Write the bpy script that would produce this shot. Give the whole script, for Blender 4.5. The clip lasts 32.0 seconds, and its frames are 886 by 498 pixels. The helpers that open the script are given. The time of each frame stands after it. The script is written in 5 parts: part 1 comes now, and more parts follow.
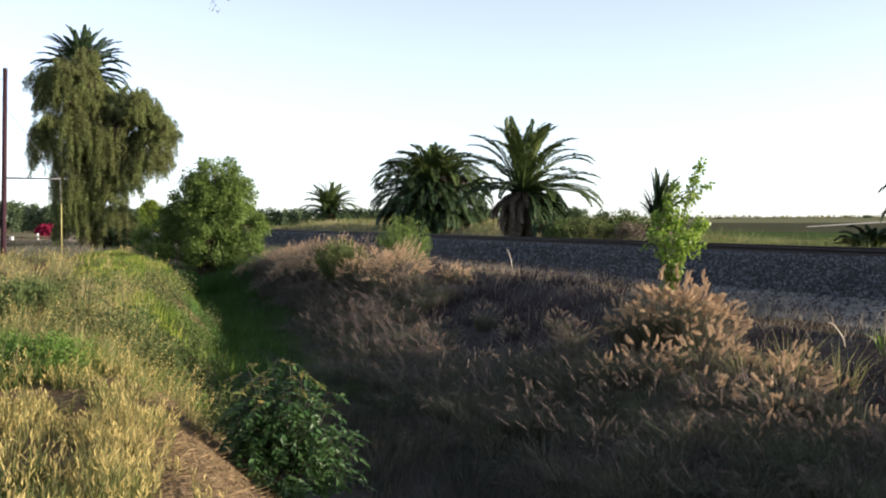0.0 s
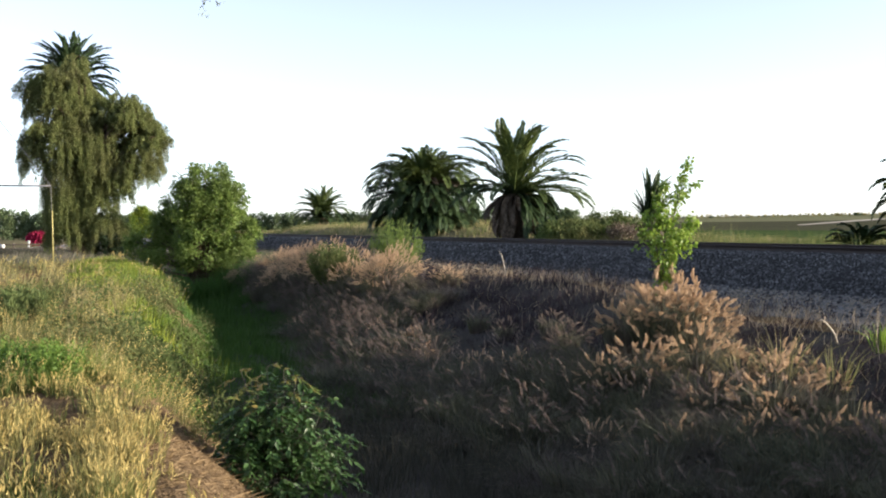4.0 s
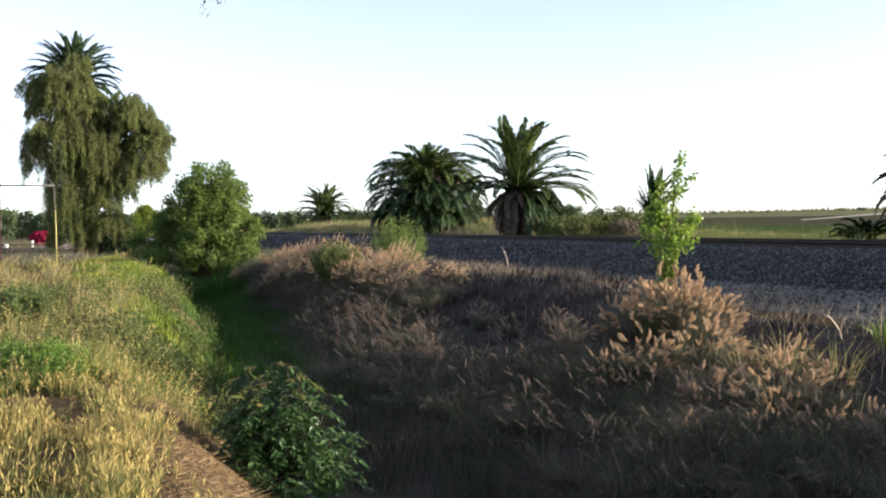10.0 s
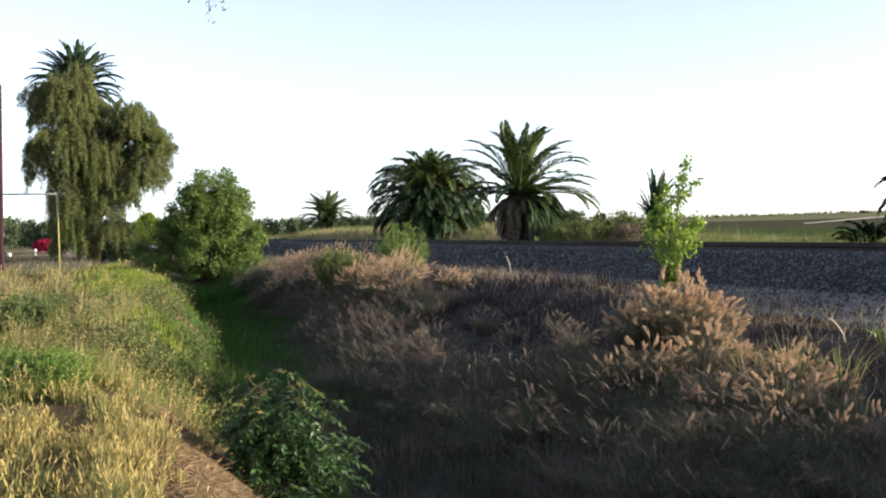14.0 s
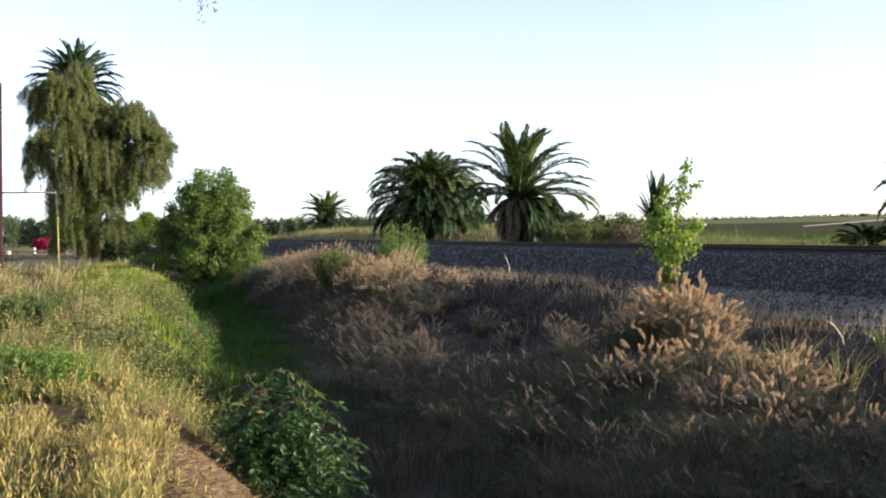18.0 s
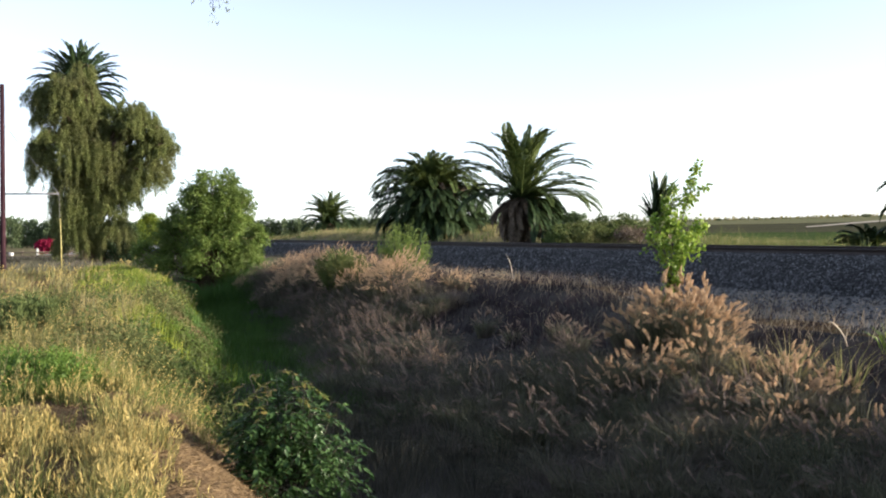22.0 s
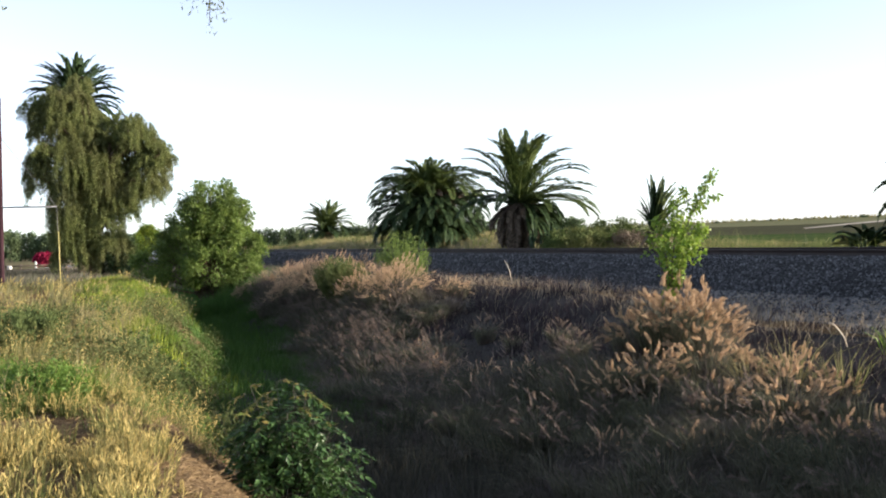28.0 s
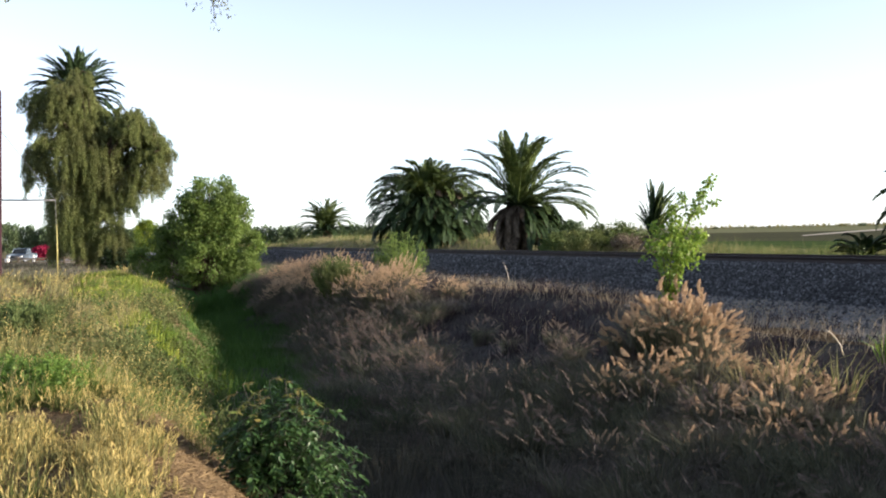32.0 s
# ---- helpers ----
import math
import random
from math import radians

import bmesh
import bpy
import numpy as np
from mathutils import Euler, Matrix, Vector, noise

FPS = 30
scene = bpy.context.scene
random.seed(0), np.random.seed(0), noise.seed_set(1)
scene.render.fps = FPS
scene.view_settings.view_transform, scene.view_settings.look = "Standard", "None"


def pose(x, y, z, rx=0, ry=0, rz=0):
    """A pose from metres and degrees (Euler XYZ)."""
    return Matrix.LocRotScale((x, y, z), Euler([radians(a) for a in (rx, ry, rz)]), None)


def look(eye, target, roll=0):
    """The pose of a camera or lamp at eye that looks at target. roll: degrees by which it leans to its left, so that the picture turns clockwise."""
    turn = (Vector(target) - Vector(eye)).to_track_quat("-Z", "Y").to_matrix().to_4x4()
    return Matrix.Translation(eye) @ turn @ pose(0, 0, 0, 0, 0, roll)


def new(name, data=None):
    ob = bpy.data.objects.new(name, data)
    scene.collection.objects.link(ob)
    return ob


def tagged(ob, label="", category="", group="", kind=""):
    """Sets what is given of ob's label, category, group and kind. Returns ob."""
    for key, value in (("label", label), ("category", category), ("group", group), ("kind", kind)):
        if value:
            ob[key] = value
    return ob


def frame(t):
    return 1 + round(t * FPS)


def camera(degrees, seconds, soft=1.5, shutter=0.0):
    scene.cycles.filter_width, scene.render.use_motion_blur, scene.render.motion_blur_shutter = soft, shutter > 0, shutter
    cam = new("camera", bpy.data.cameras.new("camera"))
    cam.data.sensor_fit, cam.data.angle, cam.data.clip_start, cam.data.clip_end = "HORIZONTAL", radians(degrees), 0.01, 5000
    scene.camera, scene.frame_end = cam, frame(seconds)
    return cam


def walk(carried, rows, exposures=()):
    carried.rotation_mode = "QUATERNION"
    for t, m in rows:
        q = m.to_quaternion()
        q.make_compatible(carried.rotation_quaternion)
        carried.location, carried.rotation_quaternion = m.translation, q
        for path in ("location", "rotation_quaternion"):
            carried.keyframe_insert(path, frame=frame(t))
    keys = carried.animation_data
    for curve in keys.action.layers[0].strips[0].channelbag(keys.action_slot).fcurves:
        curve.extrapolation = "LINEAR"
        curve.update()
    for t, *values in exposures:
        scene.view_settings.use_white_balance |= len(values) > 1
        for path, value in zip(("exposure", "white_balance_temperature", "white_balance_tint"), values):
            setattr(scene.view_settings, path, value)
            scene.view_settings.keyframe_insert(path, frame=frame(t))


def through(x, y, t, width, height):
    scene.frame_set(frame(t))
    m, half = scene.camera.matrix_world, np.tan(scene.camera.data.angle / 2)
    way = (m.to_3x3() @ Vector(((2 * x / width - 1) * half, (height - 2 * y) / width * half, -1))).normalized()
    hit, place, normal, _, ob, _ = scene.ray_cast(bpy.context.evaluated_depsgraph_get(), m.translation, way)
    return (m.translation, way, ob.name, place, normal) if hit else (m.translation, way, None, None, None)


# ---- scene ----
cam = camera(46.0, 32.0, soft=2.0)
EYE = (0.0, 0.0, 1.6)
# seconds, yaw, pitch, roll of the hand-held camera, which turns but does not leave its place
TURNS = (
    (0, -0.196, -1.673, 0.299), (0.5, -0.020, -1.754, 0.374), (1, -0.243, -1.662, 0.506), (1.5, -0.546, -1.676, 0.500), 
    (2, -0.507, -1.873, 0.686), (2.5, -0.475, -1.922, 0.895), (3, -0.675, -1.835, 0.807), (3.5, -0.670, -1.657, 0.959), 
    (5.5, -0.563, -1.431, 0.970), (6, -0.648, -1.344, 1.100), (6.5, -0.595, -1.240, 1.027), (7, -0.604, -1.387, 1.151), 
    (7.5, -0.657, -1.511, 1.243), (8, -0.577, -1.666, 1.392), (8.5, -0.433, -1.627, 1.096), (9, -0.582, -1.446, 1.284), 
    (9.5, -0.693, -1.554, 1.423), (10, -0.472, -1.689, 1.331), (10.5, -0.320, -1.600, 1.465), (11, -0.382, -1.470, 1.399), 
    (11.5, -0.316, -1.430, 1.622), (12, -0.348, -1.500, 1.829), (12.5, -0.470, -1.434, 1.636), (13, -0.446, -1.378, 1.351), 
    (13.5, -0.516, -1.402, 1.544), (14, -0.342, -1.368, 1.709), (14.5, -0.325, -1.440, 1.826), (16.5, -0.293, -1.269, 1.223), 
    (17, -0.324, -1.179, 1.119), (17.5, -0.385, -1.228, 1.345), (18, -0.371, -1.326, 1.391), (18.5, -0.232, -1.182, 1.333), 
    (19, 0.000, -1.460, 1.380), (19.5, -0.032, -1.452, 1.567), (20, -0.041, -1.561, 1.686), (20.5, -0.128, -1.777, 1.144), 
    (21, -0.251, -1.850, 1.010), (21.5, -0.343, -1.588, 1.574), (22, -0.239, -1.274, 1.431), (22.5, -0.528, -0.711, 1.152), 
    (23, -0.756, -0.596, 0.946), (23.5, -0.647, -0.694, 1.458), (24, -0.467, -0.672, 0.920), (24.5, -0.401, -0.524, 0.957), 
    (25, -0.386, -0.481, 1.406), (25.5, -0.322, -0.600, 1.721), (27.5, -0.301, -0.674, 1.798), (28, -0.336, -0.896, 2.301), 
    (28.5, -0.135, -1.031, 1.686), (29, 0.065, -0.815, 1.669), (29.5, -0.007, -0.783, 1.762), (30, -0.082, -0.742, 1.317), 
    (30.5, -0.170, -0.637, 0.917), (31, -0.321, -0.569, 1.124), (31.5, -0.581, -0.699, 1.316), (32, -0.420, -0.860, 1.261), 
    )
walk(cam, [(t, pose(*EYE, 90 + p, r, y)) for t, y, p, r in TURNS],
     [(0.0, 1.54, 5850, 13), (1.2, 1.62, 5850, 13), (3.0, 1.67, 5850, 13), (32.0, 1.67, 5850, 13)])

# ---- light ----
SUN_EL, SUN_AZ = 7.5, 100.0          # degrees above the horizon, degrees from +y towards +x
world = bpy.data.worlds.new("sky")
scene.world = world
world.use_nodes = True
wt = world.node_tree
sky = wt.nodes.new("ShaderNodeTexSky")
sky.sky_type, sky.sun_disc = "NISHITA", False
sky.sun_elevation, sky.sun_rotation = radians(SUN_EL), radians(SUN_AZ)
sky.air_density, sky.dust_density, sky.ozone_density = 0.6, 0.5, 0.6
wt.nodes["Background"].inputs["Strength"].default_value = 0.122
haze = wt.nodes.new("ShaderNodeHueSaturation")
haze.inputs["Saturation"].default_value = 0.46
wt.links.new(sky.outputs[0], haze.inputs["Color"])
wt.links.new(haze.outputs[0], wt.nodes["Background"].inputs["Color"])
sun = new("sun", bpy.data.lights.new("sun", "SUN"))
sun.data.energy, sun.data.angle, sun.data.color = 4.5, radians(0.6), (1.0, 0.82, 0.58)
sd = Vector((math.sin(radians(SUN_AZ)) * math.cos(radians(SUN_EL)), math.cos(radians(SUN_AZ)) * math.cos(radians(SUN_EL)), math.sin(radians(SUN_EL))))
sun.matrix_world = look(tuple(sd * 80), (0, 0, 0))

# ---- materials ----
def nodes_of(m):
    m.use_nodes = True
    nt = m.node_tree
    return nt, nt.nodes["Principled BSDF"], nt.nodes["Material Output"]


def colour_mix(nt, fac, a, b):
    mx = nt.nodes.new("ShaderNodeMix")
    mx.data_type = "RGBA"
    nt.links.new(fac, mx.inputs[0])
    for sock, c in ((mx.inputs[6], a), (mx.inputs[7], b)):
        if isinstance(c, tuple):
            sock.default_value = (*c, 1)
        else:
            nt.links.new(c, sock)
    return mx.outputs[2]


def noise_of(nt, scale, detail=6.0, coord="Object", lo=0.35, hi=0.65):
    tc = nt.nodes.new("ShaderNodeTexCoord")
    nz = nt.nodes.new("ShaderNodeTexNoise")
    nz.inputs["Scale"].default_value, nz.inputs["Detail"].default_value = scale, detail
    nt.links.new(tc.outputs[coord], nz.inputs["Vector"])
    rg = nt.nodes.new("ShaderNodeMapRange")
    rg.inputs[1].default_value, rg.inputs[2].default_value = lo, hi
    nt.links.new(nz.outputs[0], rg.inputs[0])
    return rg.outputs[0]


def bump_of(nt, bsdf, height, strength, dist):
    bp = nt.nodes.new("ShaderNodeBump")
    bp.inputs["Strength"].default_value, bp.inputs["Distance"].default_value = strength, dist
    nt.links.new(height, bp.inputs["Height"])
    nt.links.new(bp.outputs[0], bsdf.inputs["Normal"])


def surface(name, a, b, c=None, scale=2.0, fine=40.0, rough=0.9, bump=0.3, dist=0.02, metal=0.0):
    """A solid surface: two colours in large patches, a third in fine grain, and relief."""
    m = bpy.data.materials.new(name)
    nt, bs, out = nodes_of(m)
    col = colour_mix(nt, noise_of(nt, scale), a, b)
    grain = noise_of(nt, fine, 4.0)
    if c:
        col = colour_mix(nt, grain, col, c)
    nt.links.new(col, bs.inputs["Base Color"])
    bs.inputs["Roughness"].default_value, bs.inputs["Metallic"].default_value = rough, metal
    if rough > 0.8:
        bs.inputs["Specular IOR Level"].default_value = 0.0 if rough > 0.94 else 0.12
    if bump:
        bump_of(nt, bs, grain, bump, dist)
    return m


def foliage(name, a, b, c=None, through=0.35, rough=0.55, patch=1.2, spec=0.35):
    """Leaves and blades: colour by single leaf and by patch, and light that comes through them."""
    m = bpy.data.materials.new(name)
    nt, bs, out = nodes_of(m)
    geo = nt.nodes.new("ShaderNodeNewGeometry")
    col = colour_mix(nt, geo.outputs["Random Per Island"], a, b)
    if c:
        col = colour_mix(nt, noise_of(nt, patch, 3.0, lo=0.42, hi=0.62), col, c)
    nt.links.new(col, bs.inputs["Base Color"])
    bs.inputs["Roughness"].default_value = rough
    bs.inputs["Specular IOR Level"].default_value = spec
    tr = nt.nodes.new("ShaderNodeBsdfTranslucent")
    nt.links.new(col, tr.inputs["Color"])
    mx = nt.nodes.new("ShaderNodeMixShader")
    mx.inputs[0].default_value = through
    nt.links.new(bs.outputs[0], mx.inputs[1])
    nt.links.new(tr.outputs[0], mx.inputs[2])
    nt.links.new(mx.outputs[0], out.inputs["Surface"])
    return m


def plain(name, col, rough=0.5, metal=0.0):
    return surface(name, tuple(v * 0.92 for v in col), tuple(min(1, v * 1.06) for v in col), scale=6.0, rough=rough, bump=0, metal=metal)


M = dict(
    soil=surface("dry_soil", (0.105, 0.072, 0.041), (0.175, 0.122, 0.068), (0.21, 0.15, 0.088), 1.4, 22, 0.95, 0.9, 0.05),
    # soil colour darkened and greyed to stand for shade in the ditch
    shaded_ditch_soil=surface("shaded_ditch_soil", (0.065, 0.058, 0.056), (0.11, 0.097, 0.094), (0.06, 0.06, 0.054), 1.1, 25, 0.95, 0.7, 0.05),
    gravel=surface("bench_gravel", (0.20, 0.19, 0.18), (0.31, 0.29, 0.265), (0.14, 0.134, 0.128), 0.8, 35, 0.95, 0.8, 0.03),
    ballast=surface("ballast_bed", (0.038, 0.038, 0.043), (0.062, 0.06, 0.062), (0.024, 0.024, 0.026), 1.2, 18, 0.9, 1.0, 0.06),
    stone=None,
    field=surface("ploughed_field", (0.072, 0.07, 0.042), (0.108, 0.105, 0.062), (0.066, 0.066, 0.042), 0.03, 0.8, 0.95, 0.2, 0.05),
    verge=surface("weedy_verge", (0.19, 0.165, 0.095), (0.28, 0.23, 0.14), (0.13, 0.125, 0.065), 0.25, 4.0, 0.95, 0.4, 0.05),
    crop=surface("green_crop", (0.055, 0.085, 0.03), (0.085, 0.12, 0.042), (0.05, 0.075, 0.03), 0.1, 2.0, 0.95, 0.4, 0.05),
    track_dirt=surface("pale_dirt", (0.45, 0.40, 0.33), (0.55, 0.49, 0.40), (0.4, 0.36, 0.3), 0.2, 3.0, 0.95, 0.1),
    asphalt=surface("road_asphalt", (0.17, 0.165, 0.16), (0.22, 0.215, 0.205), (0.15, 0.145, 0.14), 0.3, 20, 0.85, 0.2),
    paint=plain("road_paint", (0.75, 0.75, 0.72), 0.6),
    # rust colour taken near black to stand for the rail's shaded face
    rail=surface("rusty_rail", (0.035, 0.026, 0.024), (0.06, 0.042, 0.034), (0.025, 0.02, 0.02), 3.0, 60, 0.65, 0.2, 0.003, 0.5),
    tie=surface("dark_tie", (0.06, 0.05, 0.042), (0.10, 0.085, 0.07), (0.04, 0.034, 0.03), 4.0, 50, 0.9, 0.5, 0.006),
    bark=surface("grey_bark", (0.12, 0.09, 0.065), (0.20, 0.155, 0.115), (0.08, 0.06, 0.045), 3.0, 24, 0.95, 0.8, 0.03),
    palm_bark=surface("palm_bark", (0.10, 0.075, 0.055), (0.19, 0.145, 0.105), (0.06, 0.045, 0.035), 4.0, 20, 0.95, 0.9, 0.05),
    pole=surface("creosoted_pole", (0.03, 0.014, 0.018), (0.05, 0.022, 0.028), (0.02, 0.01, 0.014), 2.0, 30, 0.85, 0.4, 0.006),
    steel=surface("galvanised_steel", (0.10, 0.10, 0.105), (0.15, 0.15, 0.155), None, 5.0, 40, 0.6, 0, metal=0.3),
    yellow=plain("yellow_guard", (0.40, 0.35, 0.12), 0.6),
    white=plain("white_paint", (0.55, 0.54, 0.52), 0.6),
    wood=surface("weathered_wood", (0.12, 0.095, 0.075), (0.19, 0.155, 0.12), (0.08, 0.065, 0.05), 3.0, 30, 0.9, 0.4, 0.005),
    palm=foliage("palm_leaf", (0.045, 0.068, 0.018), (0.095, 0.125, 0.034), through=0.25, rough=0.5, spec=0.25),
    # darker copy of the palm leaf, also standing for shade on lower and inner fronds
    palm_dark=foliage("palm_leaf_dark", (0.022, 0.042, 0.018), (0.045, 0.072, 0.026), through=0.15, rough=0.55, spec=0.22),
    palm_dead=foliage("palm_leaf_dead", (0.085, 0.066, 0.05), (0.20, 0.155, 0.115), through=0.2, rough=0.8),
    pepper=foliage("pepper_leaf", (0.10, 0.13, 0.04), (0.20, 0.225, 0.078), (0.135, 0.145, 0.056), 0.48, 0.6, 0.45, 0.2),
    bush=foliage("bush_leaf", (0.085, 0.14, 0.028), (0.18, 0.24, 0.055), (0.115, 0.165, 0.042), 0.42, 0.55, 0.6, 0.2),
    shrub=foliage("glossy_leaf", (0.034, 0.078, 0.022), (0.07, 0.13, 0.04), None, 0.3, 0.42, spec=0.4),
    shrub_new=foliage("new_leaf", (0.13, 0.17, 0.04), (0.25, 0.20, 0.065), None, 0.4, 0.4),
    sapling=foliage("sapling_leaf", (0.12, 0.21, 0.024), (0.25, 0.335, 0.05), None, 0.48, 0.45),
    weed=foliage("weed_leaf", (0.065, 0.10, 0.032), (0.12, 0.155, 0.05), (0.12, 0.12, 0.05), 0.4, 0.7, 0.3, 0.12),
    blade=foliage("clump_blade", (0.055, 0.07, 0.042), (0.20, 0.19, 0.12), (0.14, 0.118, 0.105), 0.38, 0.75, 1.1, 0.15),
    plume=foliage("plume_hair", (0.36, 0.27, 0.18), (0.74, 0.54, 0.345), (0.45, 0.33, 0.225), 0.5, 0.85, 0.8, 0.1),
    # darker, greyer copy of the plume colour, standing for plumes in shade
    shaded_plume=foliage("shaded_plume_hair", (0.145, 0.12, 0.105), (0.31, 0.245, 0.20), (0.19, 0.152, 0.135), 0.45, 0.9, 0.8, 0.05),
    # dead stalks, their colour taken very dark to stand for the hollow's shade
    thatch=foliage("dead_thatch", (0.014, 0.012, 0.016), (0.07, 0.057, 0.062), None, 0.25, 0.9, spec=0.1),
    dry=foliage("dry_grass", (0.165, 0.152, 0.05), (0.285, 0.252, 0.10), (0.115, 0.15, 0.042), 0.42, 0.7, 0.7, 0.2),
    oats=foliage("oat_head", (0.40, 0.315, 0.11), (0.56, 0.45, 0.18), None, 0.5, 0.8, spec=0.1),
    oat_stem=foliage("oat_stem", (0.23, 0.205, 0.095), (0.38, 0.33, 0.175), (0.17, 0.175, 0.065), 0.42, 0.75, 0.5, 0.15),
    green=foliage("green_grass", (0.075, 0.115, 0.02), (0.15, 0.185, 0.036), (0.15, 0.15, 0.042), 0.4, 0.6, 0.6),
    lush=foliage("lush_grass", (0.075, 0.14, 0.02), (0.14, 0.225, 0.035), None, 0.42, 0.6),
    mustard=foliage("mustard_weed", (0.16, 0.215, 0.02), (0.26, 0.30, 0.032), (0.12, 0.18, 0.024), 0.45, 0.6, 0.5),
    litter=foliage("straw_litter", (0.16, 0.112, 0.058), (0.30, 0.215, 0.115), None, 0.2, 0.85, spec=0.1),
    # field colour paled to stand for haze in the distance
    far_field=surface("hazed_far_field", (0.17, 0.17, 0.09), (0.24, 0.23, 0.13), (0.15, 0.155, 0.085), 0.01, 0.3, 0.95, 0.1, 0.05),
    straw=foliage("straw", (0.24, 0.195, 0.13), (0.40, 0.325, 0.225), None, 0.25, 0.8),
    # dark stalk colour, with the ditch's shade put into it
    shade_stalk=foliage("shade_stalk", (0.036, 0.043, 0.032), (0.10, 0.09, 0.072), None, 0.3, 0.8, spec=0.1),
    flower=foliage("yellow_flower", (0.55, 0.50, 0.06), (0.70, 0.62, 0.10), None, 0.4, 0.6),
    ditch_green=foliage("ditch_grass", (0.038, 0.092, 0.016), (0.08, 0.155, 0.028), None, 0.35, 0.6),
    twig=surface("pale_twig", (0.42, 0.36, 0.28), (0.55, 0.48, 0.38), None, 10, 60, 0.8, 0),
    red=foliage("bract", (0.20, 0.010, 0.04), (0.46, 0.022, 0.09), None, 0.4, 0.6),
    # leaf green lightened a little to stand for haze over distant trees
    orchard=foliage("orchard_leaf", (0.085, 0.12, 0.06), (0.125, 0.165, 0.08), (0.10, 0.135, 0.07), 0.3, 0.7, 0.05, 0.1),
    car=plain("pale_car_paint", (0.10, 0.13, 0.17), 0.3, 0.2),
    dark=plain("black_rubber", (0.02, 0.02, 0.022), 0.7),
    glass=plain("tinted_glass", (0.015, 0.018, 0.02), 0.06),
    chrome=plain("chrome", (0.4, 0.4, 0.42), 0.3, 1.0),
    lamp=plain("lamp_lens", (0.5, 0.5, 0.5), 0.15),
)


# ---- mesh tools ----
class Build:
    """Collects vertices, quads and triangles of one mesh."""

    def __init__(self):
        self.v, self.q, self.t, self.n = [], [], [], 0

    def add(self, v, q=None, t=None):
        v = np.asarray(v, float).reshape(-1, 3)
        if q is not None and len(q):
            self.q.append(np.asarray(q, int).reshape(-1, 4) + self.n)
        if t is not None and len(t):
            self.t.append(np.asarray(t, int).reshape(-1, 3) + self.n)
        self.v.append(v)
        self.n += len(v)
        return self

    def mesh(self, name, material, smooth=False):
        me = bpy.data.meshes.new(name)
        v = np.concatenate(self.v)
        q = np.concatenate(self.q) if self.q else np.zeros((0, 4), int)
        t = np.concatenate(self.t) if self.t else np.zeros((0, 3), int)
        me.vertices.add(len(v))
        me.vertices.foreach_set("co", v.ravel())
        me.loops.add(q.size + t.size)
        me.loops.foreach_set("vertex_index", np.concatenate((q.ravel(), t.ravel())))
        me.polygons.add(len(q) + len(t))
        starts = np.concatenate((np.arange(len(q)) * 4, q.size + np.arange(len(t)) * 3))
        me.polygons.foreach_set("loop_start", starts)
        for m in material if isinstance(material, (list, tuple)) else [material]:
            me.materials.append(m)
        if smooth:
            me.polygons.foreach_set("use_smooth", np.ones(len(q) + len(t), bool))
        me.update(calc_edges=True)
        return me


def part(name, data, material=None, parent=None, label="", m=None, smooth=False):
    me = data.mesh(name, material, smooth) if isinstance(data, Build) else data
    ob = new(name, me)
    if parent is not None:
        ob.parent = parent
    if m is not None:
        ob.matrix_basis = m
    return tagged(ob, label)


def thing(name, label, category, m=None, group="", kind=""):
    ob = new(name)
    ob.empty_display_size = 0.2
    if m is not None:
        ob.matrix_basis = m
    return tagged(ob, label, category, group, kind)


def unit(a):
    return a / np.maximum(np.linalg.norm(a, axis=-1, keepdims=True), 1e-9)


def leaves(b, P, D, L, W, rng, bend=0.15):
    """Diamond leaves from P along D."""
    n = len(P)
    D = unit(D)
    S = unit(np.cross(D, rng.normal(size=(n, 3))))
    N = np.cross(D, S)
    L, W = np.broadcast_to(L, (n,))[:, None], np.broadcast_to(W, (n,))[:, None]
    v = np.stack((P, P + D * L * 0.42 + S * W * 0.5, P + D * L + N * L * bend, P + D * L * 0.42 - S * W * 0.5), 1)
    b.add(v.reshape(-1, 3), np.arange(4 * n).reshape(n, 4))


def blades(b, P, H, lean, W, rng, curl=1.0):
    """Grass blades: a bent strip of a quad and a triangle."""
    n = len(P)
    H, W = np.broadcast_to(H, (n,)), np.broadcast_to(W, (n,))
    a = rng.uniform(0, 2 * np.pi, n)
    S = np.stack((np.cos(a), np.sin(a), 0 * a), 1) * W[:, None] * 0.5
    lean = np.column_stack((lean, np.zeros(n)))
    up = np.array((0, 0, 1.0))
    mid = P + lean * 0.35 + up * (H * 0.6)[:, None]
    tip = P + lean + up * (H * curl)[:, None]
    v = np.stack((P - S, P + S, mid - S * 0.75, mid + S * 0.75, tip), 1)
    i = np.arange(n)[:, None] * 5
    b.add(v.reshape(-1, 3), i + np.array([[0, 1, 3, 2]]), i + np.array([[2, 3, 4]]))
    return tip, unit(tip - mid)


